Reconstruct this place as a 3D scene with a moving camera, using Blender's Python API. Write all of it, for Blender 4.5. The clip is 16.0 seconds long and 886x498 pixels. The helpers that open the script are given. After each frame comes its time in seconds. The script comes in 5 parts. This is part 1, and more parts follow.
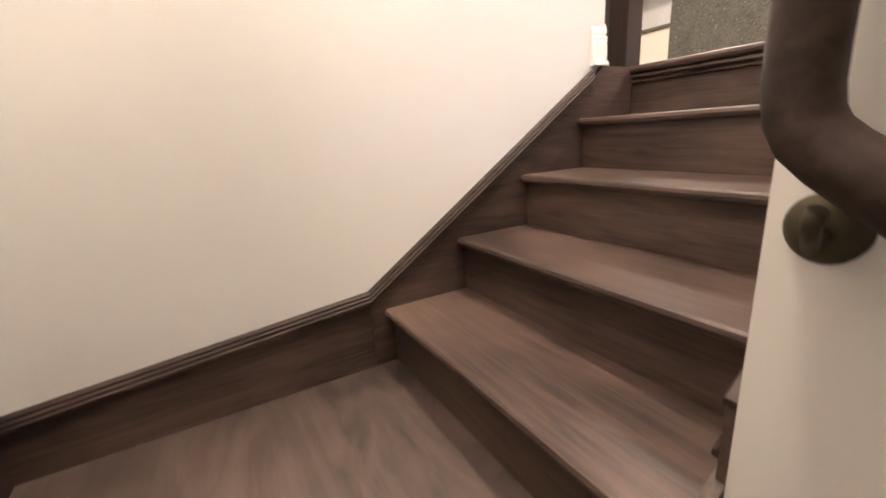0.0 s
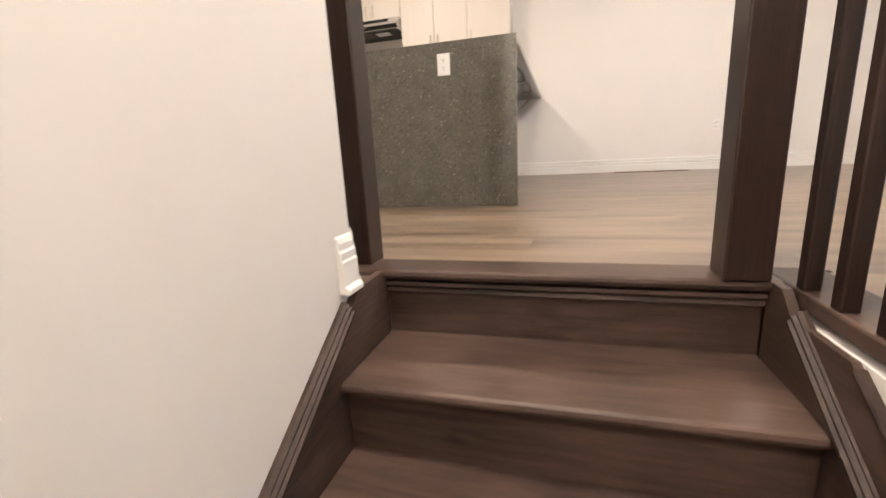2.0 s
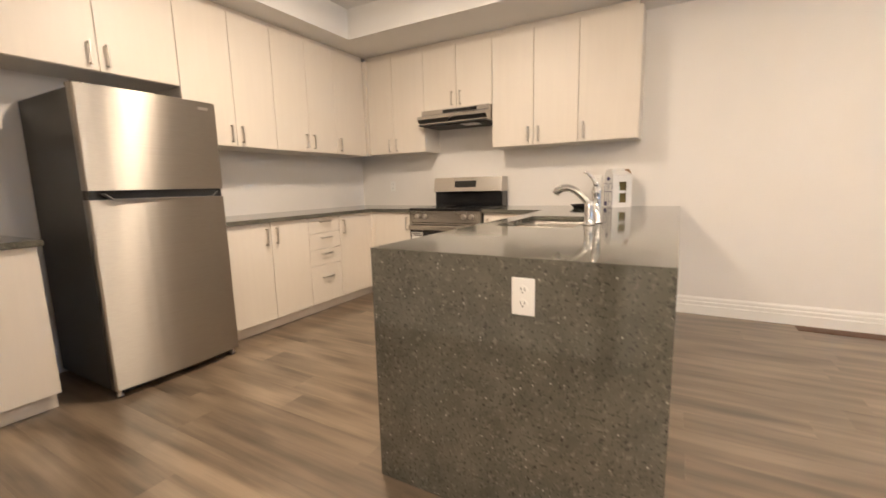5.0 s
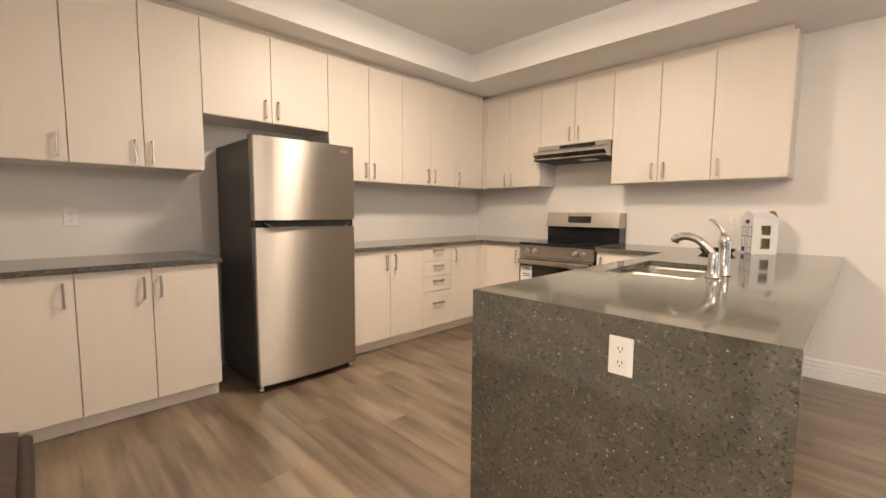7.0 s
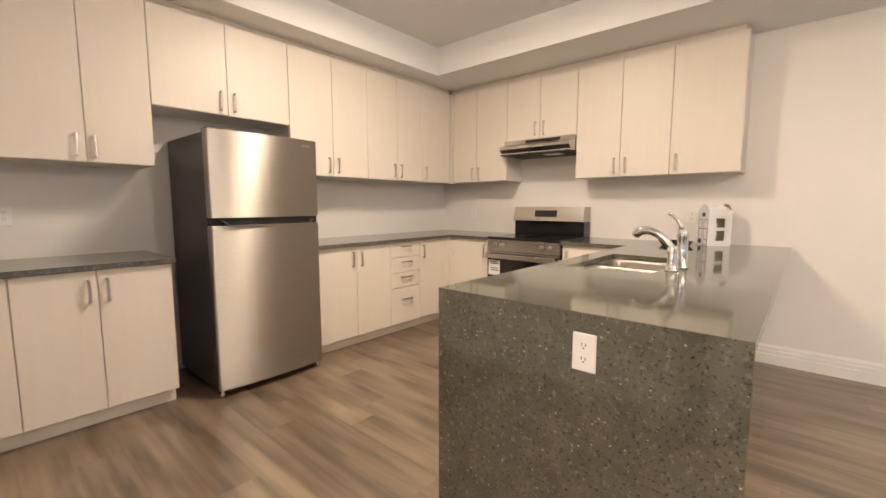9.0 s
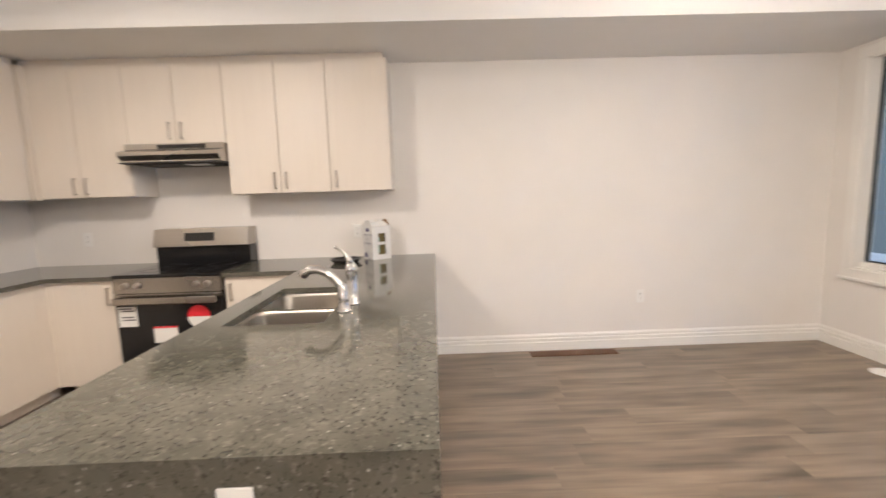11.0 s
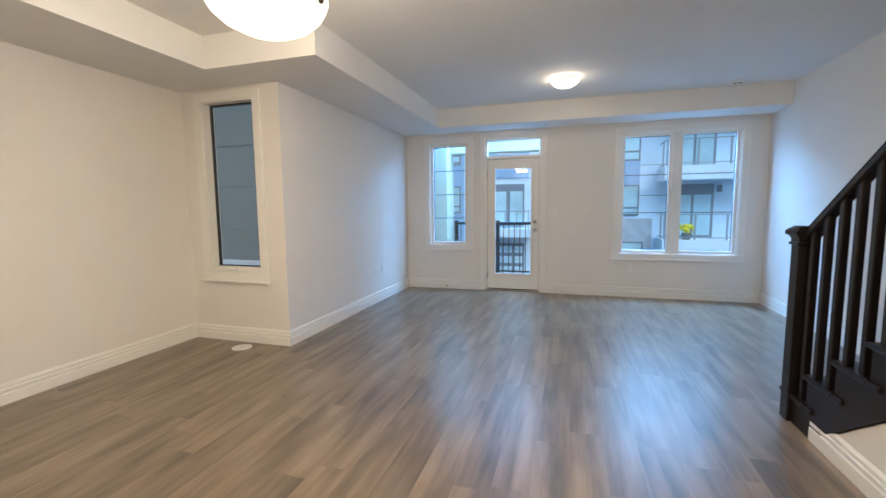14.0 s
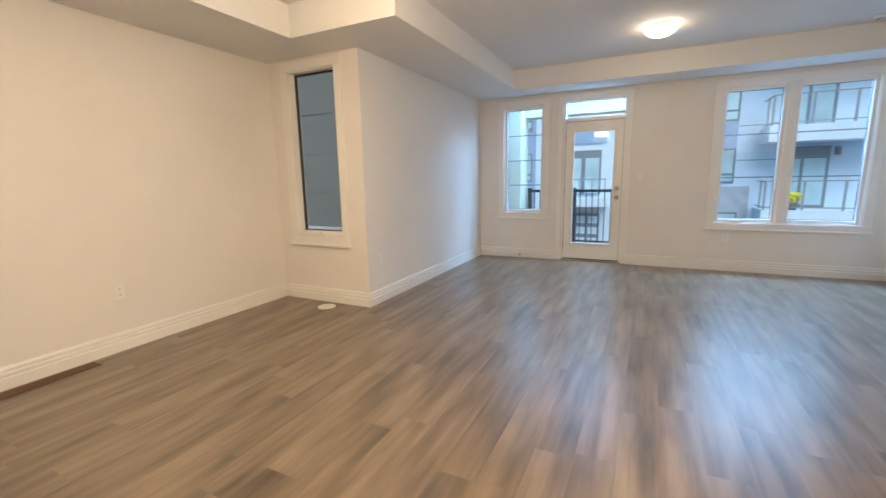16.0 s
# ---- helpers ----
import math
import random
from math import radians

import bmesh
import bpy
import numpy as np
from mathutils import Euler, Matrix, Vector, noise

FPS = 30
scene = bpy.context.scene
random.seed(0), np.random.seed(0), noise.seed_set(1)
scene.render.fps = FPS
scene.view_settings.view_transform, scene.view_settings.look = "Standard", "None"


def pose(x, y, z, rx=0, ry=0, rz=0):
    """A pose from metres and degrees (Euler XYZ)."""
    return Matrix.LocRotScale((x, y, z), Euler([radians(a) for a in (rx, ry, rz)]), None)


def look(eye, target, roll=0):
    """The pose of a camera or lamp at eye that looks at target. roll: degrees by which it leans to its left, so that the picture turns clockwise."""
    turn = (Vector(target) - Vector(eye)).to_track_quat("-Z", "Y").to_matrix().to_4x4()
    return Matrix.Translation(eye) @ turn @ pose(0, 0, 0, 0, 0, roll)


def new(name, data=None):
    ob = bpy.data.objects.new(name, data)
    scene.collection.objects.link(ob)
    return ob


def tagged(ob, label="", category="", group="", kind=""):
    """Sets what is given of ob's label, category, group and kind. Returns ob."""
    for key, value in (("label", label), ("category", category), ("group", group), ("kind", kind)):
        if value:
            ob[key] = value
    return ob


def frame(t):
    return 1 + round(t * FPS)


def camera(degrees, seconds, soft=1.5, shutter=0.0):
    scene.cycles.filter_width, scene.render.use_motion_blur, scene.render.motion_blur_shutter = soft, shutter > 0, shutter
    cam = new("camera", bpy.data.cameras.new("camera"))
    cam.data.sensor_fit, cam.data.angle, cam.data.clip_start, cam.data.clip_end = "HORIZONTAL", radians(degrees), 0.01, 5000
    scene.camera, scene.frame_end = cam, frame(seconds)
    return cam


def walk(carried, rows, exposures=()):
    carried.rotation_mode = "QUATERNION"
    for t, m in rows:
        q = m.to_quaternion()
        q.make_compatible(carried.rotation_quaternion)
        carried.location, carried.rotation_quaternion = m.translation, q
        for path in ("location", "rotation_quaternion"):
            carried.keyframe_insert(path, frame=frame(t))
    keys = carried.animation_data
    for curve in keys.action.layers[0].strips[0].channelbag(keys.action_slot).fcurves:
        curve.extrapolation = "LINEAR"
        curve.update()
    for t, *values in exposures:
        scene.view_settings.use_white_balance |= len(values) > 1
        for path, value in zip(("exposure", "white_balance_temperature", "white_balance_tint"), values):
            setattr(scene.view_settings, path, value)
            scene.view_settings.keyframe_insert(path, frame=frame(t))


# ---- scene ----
cam = camera(93.6, 16.0, 1.5, 0.3)
PATH = [
    (0, (0.906, -2.908, -0.211), (-0.775, -1.961, -0.739), -3.3),
    (0.3, (0.788, -2.872, -0.123), (-0.804, -1.787, -0.661), -3.5),
    (0.5, (0.733, -2.841, -0.071), (-0.818, -1.69, -0.589), -4.3),
    (1, (0.49, -2.801, 0.062), (-0.725, -1.291, -0.431), -2.0),
    (1.5, (0.368, -2.607, 0.191), (-0.551, -0.898, -0.294), -2.5),
    (2, (0.24, -2.404, 0.31), (-0.305, -0.532, -0.136), -3.0),
    (2.5, (0.188, -2.165, 0.469), (-0.048, -0.224, 0.046), -2.5),
    (3, (0.208, -1.893, 0.614), (0.045, 0.052, 0.179), -2.6),
    (3.2, (0.199, -1.773, 0.663), (0.021, 0.173, 0.238), -2.3),
    (3.5, (0.184, -1.629, 0.761), (-0.055, 0.311, 0.339), -2.1),
    (4, (0.183, -1.437, 0.913), (-0.298, 0.464, 0.517), -2.0),
    (4.5, (0.108, -1.299, 1.021), (-0.638, 0.523, 0.67), -1.6),
    (5, (-0.006, -1.173, 1.128), (-0.985, 0.545, 0.826), -1.4),
    (5.2, (-0.029, -1.164, 1.179), (-1.086, 0.511, 0.902), -1.2),
    (7.3, (0.093, -1.226, 1.216), (-1.346, 0.15, 1.031), 0.4),
    (7.5, (0.103, -1.236, 1.219), (-1.348, 0.128, 1.029), 0.4),
    (8, (0.126, -1.251, 1.221), (-1.328, 0.108, 1.024), 0.6),
    (8.2, (0.126, -1.258, 1.221), (-1.318, 0.111, 1.022), 0.6),
    (10.5, (-0.079, -0.83, 1.336), (-0.557, 1.098, 1.097), -1.6),
    (11, (0.003, -0.752, 1.392), (0.041, 1.233, 1.147), -1.8),
    (12, (0.068, -0.697, 1.339), (1.221, 0.926, 1.149), -1.5),
    (12.5, (0.114, -0.745, 1.334), (1.631, 0.545, 1.155), -1.1),
    (13, (0.108, -0.805, 1.351), (1.845, 0.171, 1.169), -0.9),
    (13.5, (0.105, -0.857, 1.35), (1.957, -0.126, 1.162), -0.7),
    (14, (0.115, -0.904, 1.338), (2.02, -0.326, 1.138), -0.6),
    (14.5, (0.128, -0.927, 1.324), (2.051, -0.427, 1.097), -0.4),
    (15, (0.138, -0.903, 1.314), (2.052, -0.384, 1.053), -0.2),
    (15.5, (0.135, -0.867, 1.309), (2.003, -0.223, 1.003), -0.3),
    (16, (0.114, -0.81, 1.293), (1.883, 0.061, 0.957), -1.1),
]
EXPOSURE = [
    (0.0, 0.98, 5250, 11),
    (1.0, 0.66, 5240, 10),
    (1.5, 0.37, 5230, 10),
    (2.0, 0.35, 5200, 10),
    (2.75, 0.42, 5350, 10),
    (3.5, 0.37, 5500, 10),
    (5.0, 0.19, 5620, 10),
    (8.0, 0.16, 5590, 11),
    (10.5, 0.19, 5280, 10),
    (11.5, 0.17, 4980, 10),
    (12.5, -0.38, 5400, 8),
    (14.0, -0.19, 5480, 5),
    (16.0, -0.11, 6200, 8),
]
walk(cam, [(t, look(eye, target, roll)) for t, eye, target, roll in PATH], EXPOSURE)

# ---- world, lights ----
world = bpy.data.worlds.new("world")
scene.world = world
world.use_nodes = True
wn = world.node_tree.nodes
sky = wn.new("ShaderNodeTexSky")
sky.sky_type = "NISHITA"
sky.sun_disc = False
sky.sun_elevation = radians(53)
sky.sun_rotation = radians(237)
sky.altitude = 0
sky.air_density = 1.6
sky.dust_density = 2.5
world.node_tree.links.new(sky.outputs["Color"], wn["Background"].inputs["Color"])
wn["Background"].inputs["Strength"].default_value = 0.15
sun = new("sun", bpy.data.lights.new("sun", "SUN"))
sun.data.energy, sun.data.angle, sun.data.color = 3.0, radians(60), (1.0, 0.97, 0.92)
sun.matrix_world = look((0, 0, 30), (14, 9, 8))

WARM = (1.0, 0.75, 0.50)


def bulb(name, x, y, z, watts, radius=0.09):
    lamp = new(name, bpy.data.lights.new(name, "POINT"))
    lamp.data.energy, lamp.data.color, lamp.data.shadow_soft_size = watts, WARM, radius
    lamp.location = (x, y, z)
    return lamp


LAMP_DINING = (1.70, 0.357, 2.24)
LAMP_LIVING = (5.15, -0.83, 2.77)
LAMP_KITCHEN = (-1.60, 0.62, 2.77)
# hall and landing lamps: unseen, added to brighten the stairs
LAMP_HALL_FILL = (0.22, -1.95, 2.77)
LAMP_LANDING_FILL = (0.50, -2.95, 1.80)


def glow(name, x, y, z, watts, width):
    """The light that a lit glass bowl sheds downwards."""
    lamp = new(name, bpy.data.lights.new(name, "AREA"))
    lamp.data.shape, lamp.data.size = "DISK", width
    lamp.data.energy, lamp.data.color = watts, WARM
    lamp.location = (x, y, z)
    return lamp


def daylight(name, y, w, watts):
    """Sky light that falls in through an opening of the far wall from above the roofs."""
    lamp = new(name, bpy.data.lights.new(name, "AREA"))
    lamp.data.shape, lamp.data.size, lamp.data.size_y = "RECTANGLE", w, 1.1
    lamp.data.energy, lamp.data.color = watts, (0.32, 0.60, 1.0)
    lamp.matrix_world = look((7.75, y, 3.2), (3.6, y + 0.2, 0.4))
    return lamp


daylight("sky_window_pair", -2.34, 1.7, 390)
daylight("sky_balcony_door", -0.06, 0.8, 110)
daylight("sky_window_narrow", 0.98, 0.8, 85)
bulb("dining_bulb", LAMP_DINING[0], LAMP_DINING[1], 2.30, 74, 0.16)
bulb("living_bulb", LAMP_LIVING[0], LAMP_LIVING[1], 2.62, 4)
bulb("kitchen_bulb", LAMP_KITCHEN[0], LAMP_KITCHEN[1], 2.58, 7)
# fill light for the stairs from the two added lamps
bulb("hall_fill_bulb", LAMP_HALL_FILL[0], LAMP_HALL_FILL[1], 2.60, 44)
bulb("landing_fill_bulb", LAMP_LANDING_FILL[0], LAMP_LANDING_FILL[1], 1.60, 43)
glow("dining_glow", LAMP_DINING[0], LAMP_DINING[1], 2.20, 14.0, 0.40)
glow("living_glow", LAMP_LIVING[0], LAMP_LIVING[1], 2.70, 4.0, 0.30)
glow("kitchen_glow", LAMP_KITCHEN[0], LAMP_KITCHEN[1], 2.70, 54.0, 0.40)
# downward fill of the added hall and landing lamps
glow("hall_fill_glow", LAMP_HALL_FILL[0], LAMP_HALL_FILL[1], 2.70, 46.0, 0.30)
glow("landing_fill_glow", LAMP_LANDING_FILL[0], LAMP_LANDING_FILL[1], 1.73, 66.0, 0.30)

# ---- materials ----
def material(name):
    m = bpy.data.materials.new(name)
    m.use_nodes = True
    n, l = m.node_tree.nodes, m.node_tree.links
    return m, n, l, n["Principled BSDF"]


def coords(n, l, scale=(1, 1, 1), offset_random=False):
    tc = n.new("ShaderNodeTexCoord")
    mp = n.new("ShaderNodeMapping")
    mp.inputs["Scale"].default_value = scale
    l.new(tc.outputs["Object"], mp.inputs["Vector"])
    if offset_random:
        oi = n.new("ShaderNodeObjectInfo")
        mul = n.new("ShaderNodeMath")
        mul.operation = "MULTIPLY"
        mul.inputs[1].default_value = 37.0
        l.new(oi.outputs["Random"], mul.inputs[0])
        cb = n.new("ShaderNodeCombineXYZ")
        for k in ("X", "Y", "Z"):
            l.new(mul.outputs[0], cb.inputs[k])
        l.new(cb.outputs[0], mp.inputs["Location"])
    return mp.outputs["Vector"]


def noise_tex(n, l, vec, scale, detail=4, rough=0.55, distortion=0.0):
    t = n.new("ShaderNodeTexNoise")
    t.inputs["Scale"].default_value = scale
    t.inputs["Detail"].default_value = detail
    t.inputs["Roughness"].default_value = rough
    t.inputs["Distortion"].default_value = distortion
    l.new(vec, t.inputs["Vector"])
    return t.outputs["Fac"]


def ramp(n, l, fac, stops):
    r = n.new("ShaderNodeValToRGB")
    e = r.color_ramp.elements
    while len(e) < len(stops):
        e.new(0.5)
    for el, (p, c) in zip(e, stops):
        el.position, el.color = p, (*c, 1)
    l.new(fac, r.inputs["Fac"])
    return r.outputs["Color"]


def mix(n, l, fac, a, b, mode="MIX"):
    m = n.new("ShaderNodeMix")
    m.data_type, m.blend_type = "RGBA", mode
    for s, v in ((m.inputs[0], fac), (m.inputs[6], a), (m.inputs[7], b)):
        if isinstance(v, (int, float)):
            s.default_value = v
        elif isinstance(v, tuple):
            s.default_value = (*v, 1)
        else:
            l.new(v, s)
    return m.outputs[2]


def bump(n, l, bsdf, height, strength=0.1, distance=0.002):
    b = n.new("ShaderNodeBump")
    b.inputs["Strength"].default_value = strength
    b.inputs["Distance"].default_value = distance
    l.new(height, b.inputs["Height"])
    l.new(b.outputs["Normal"], bsdf.inputs["Normal"])


def plain(name, color, rough=0.5, metal=0.0, vary=0.06, scale=6.0, grain=220.0, bumpy=0.05):
    m, n, l, b = material(name)
    v = coords(n, l)
    big = noise_tex(n, l, v, scale, 3)
    lo = tuple(c * (1 - vary) for c in color)
    hi = tuple(min(1, c * (1 + vary)) for c in color)
    l.new(ramp(n, l, big, [(0.3, lo), (0.7, hi)]), b.inputs["Base Color"])
    fine = noise_tex(n, l, v, grain, 2)
    bump(n, l, b, fine, bumpy, 0.001)
    r = n.new("ShaderNodeMapRange")
    r.inputs["To Min"].default_value = max(0.02, rough - 0.05)
    r.inputs["To Max"].default_value = min(1, rough + 0.05)
    l.new(big, r.inputs["Value"])
    l.new(r.outputs[0], b.inputs["Roughness"])
    b.inputs["Metallic"].default_value = metal
    return m


def wood(name, dark, light, axis, rough=0.35, stretch=14.0, scale=3.0, fine=0.22, random_tone=0.0, gloss=0.5, warp=0.6, span=0.16, detail=6, blotch=0.25):
    """Grain that runs along one axis (0 x, 1 y, 2 z)."""
    m, n, l, b = material(name)
    s = [stretch, stretch, stretch]
    s[axis] = 1.0
    v = coords(n, l, tuple(s), True)
    g1 = noise_tex(n, l, v, scale, detail, 0.55, warp)
    b.inputs["Specular IOR Level"].default_value = gloss
    s2 = [60.0, 60.0, 60.0]
    s2[axis] = 2.0
    v2 = coords(n, l, tuple(s2), True)
    g2 = noise_tex(n, l, v2, 2.5, 3, 0.6)
    broad = noise_tex(n, l, coords(n, l, (1.5, 1.5, 1.5), True), 1.6, 2)
    c = ramp(n, l, g1, [(0.50 - span, dark), (0.50, tuple((p + q) / 2 for p, q in zip(dark, light))), (0.50 + span, light)])
    c = mix(n, l, fine, c, ramp(n, l, g2, [(0.3, dark), (0.7, light)]))
    c = mix(n, l, blotch, c, ramp(n, l, broad, [(0.35, dark), (0.65, light)]))
    if random_tone:
        oi = n.new("ShaderNodeObjectInfo")
        tone = ramp(n, l, oi.outputs["Random"], [(0.0, (1 - random_tone,) * 3), (1.0, (1.0, 1.0, 1.0))])
        c = mix(n, l, 1.0, c, tone, "MULTIPLY")
    l.new(c, b.inputs["Base Color"])
    bump(n, l, b, g2, 0.12, 0.001)
    r = n.new("ShaderNodeMapRange")
    r.inputs["To Min"].default_value = rough - 0.08
    r.inputs["To Max"].default_value = rough + 0.1
    l.new(g1, r.inputs["Value"])
    l.new(r.outputs[0], b.inputs["Roughness"])
    return m


def plank_wood(name, dark, light):
    """Printed oak: long streaks and broad clouds along x, a tone of its own for each plank."""
    m, n, l, b = material(name)
    streak = noise_tex(n, l, coords(n, l, (1.1, 10.0, 10.0), True), 1.4, 3, 0.5)
    band = noise_tex(n, l, coords(n, l, (0.9, 22.0, 22.0), True), 1.4, 2, 0.5)
    cloud = noise_tex(n, l, coords(n, l, (1.0, 3.5, 3.5), True), 1.7, 2, 0.5)
    fibre = noise_tex(n, l, coords(n, l, (3.0, 150.0, 150.0), True), 1.5, 2, 0.5)
    total = None
    for f, w in ((streak, 0.42), (band, 0.14), (cloud, 0.36), (fibre, 0.08)):
        k = n.new("ShaderNodeMath")
        k.operation = "MULTIPLY_ADD" if total is not None else "MULTIPLY"
        l.new(f, k.inputs[0])
        k.inputs[1].default_value = w
        if total is not None:
            l.new(total, k.inputs[2])
        total = k.outputs[0]
    oi = n.new("ShaderNodeObjectInfo")
    tone = ramp(n, l, oi.outputs["Random"], [(0.0, (0.80, 0.797, 0.793)), (1.0, (1.0, 1.0, 1.0))])
    c = ramp(n, l, total, [(0.355, dark), (0.645, light)])
    l.new(mix(n, l, 1.0, c, tone, "MULTIPLY"), b.inputs["Base Color"])
    b.inputs["Roughness"].default_value = 0.30
    b.inputs["Specular IOR Level"].default_value = 0.95
    return m


def granite(name, rough):
    m, n, l, b = material(name)
    v = coords(n, l)
    base = ramp(n, l, noise_tex(n, l, v, 9, 5), [(0.3, (0.074, 0.071, 0.055)), (0.7, (0.118, 0.113, 0.089))])
    for scale, lo, hi, col in ((48, 0.56, 0.66, (0.145, 0.140, 0.111)), (85, 0.57, 0.65, (0.038, 0.036, 0.029)), (75, 0.64, 0.69, (0.175, 0.166, 0.132)), (45, 0.60, 0.68, (0.052, 0.048, 0.039))):
        f = noise_tex(n, l, v, scale, 3, 0.6)
        k = ramp(n, l, f, [(lo, (0, 0, 0)), (hi, (1, 1, 1))])
        bw = n.new("ShaderNodeRGBToBW")
        l.new(k, bw.inputs[0])
        base = mix(n, l, bw.outputs[0], base, col)
    vo = n.new("ShaderNodeTexVoronoi")
    vo.inputs["Scale"].default_value = 52
    wob = n.new("ShaderNodeTexNoise")
    wob.inputs["Scale"].default_value = 160
    l.new(v, wob.inputs["Vector"])
    l.new(mix(n, l, 0.006, v, wob.outputs["Color"], "ADD"), vo.inputs["Vector"])
    chips = ramp(n, l, vo.outputs["Distance"], [(0.12, (1, 1, 1)), (0.20, (0, 0, 0))])
    pick = n.new("ShaderNodeSeparateColor")
    l.new(vo.outputs["Color"], pick.inputs[0])
    few = n.new("ShaderNodeMath")
    few.operation = "GREATER_THAN"
    few.inputs[1].default_value = 0.80
    l.new(pick.outputs[0], few.inputs[0])
    bw = n.new("ShaderNodeRGBToBW")
    l.new(chips, bw.inputs[0])
    both = n.new("ShaderNodeMath")
    both.operation = "MULTIPLY"
    l.new(bw.outputs[0], both.inputs[0])
    l.new(few.outputs[0], both.inputs[1])
    base = mix(n, l, both.outputs[0], base, (0.32, 0.31, 0.26))
    l.new(base, b.inputs["Base Color"])
    b.inputs["Roughness"].default_value = rough
    b.inputs["Specular IOR Level"].default_value = 0.8
    return m


def brushed(name, color, rough, axis, along=0.55, upright=False):
    m, n, l, b = material(name)
    s = [160.0, 160.0, 160.0]
    s[axis] = 1.2
    g = noise_tex(n, l, coords(n, l, tuple(s)), 1.5, 3)
    smear = noise_tex(n, l, coords(n, l), 0.8, 1)
    b.inputs["Anisotropic"].default_value = along
    if upright:
        up_ = n.new("ShaderNodeCombineXYZ")
        up_.inputs["Z"].default_value = 1.0
        l.new(up_.outputs[0], b.inputs["Tangent"])
    l.new(ramp(n, l, g, [(0.3, tuple(c * 0.93 for c in color)), (0.7, color)]), b.inputs["Base Color"])
    r = n.new("ShaderNodeMapRange")
    r.inputs["To Min"].default_value = rough - 0.01
    r.inputs["To Max"].default_value = rough + 0.02
    l.new(smear, r.inputs["Value"])
    l.new(r.outputs[0], b.inputs["Roughness"])
    b.inputs["Metallic"].default_value = 1.0
    bump(n, l, b, g, 0.05, 0.0005)
    return m


def glass(name, tint=(0.92, 0.97, 1.0), rough=0.0):
    m, n, l, b = material(name)
    b.inputs["Base Color"].default_value = (*tint, 1)
    b.inputs["Transmission Weight"].default_value = 1.0
    b.inputs["Roughness"].default_value = rough
    b.inputs["IOR"].default_value = 1.45
    return m


def glowing(name, color, strength):
    m, n, l, b = material(name)
    v = coords(n, l)
    b.inputs["Base Color"].default_value = (0.9, 0.86, 0.78, 1)
    l.new(ramp(n, l, noise_tex(n, l, v, 7, 4), [(0.3, tuple(c * 0.85 for c in color)), (0.7, color)]), b.inputs["Emission Color"])
    b.inputs["Emission Strength"].default_value = strength
    b.inputs["Roughness"].default_value = 0.25
    return m


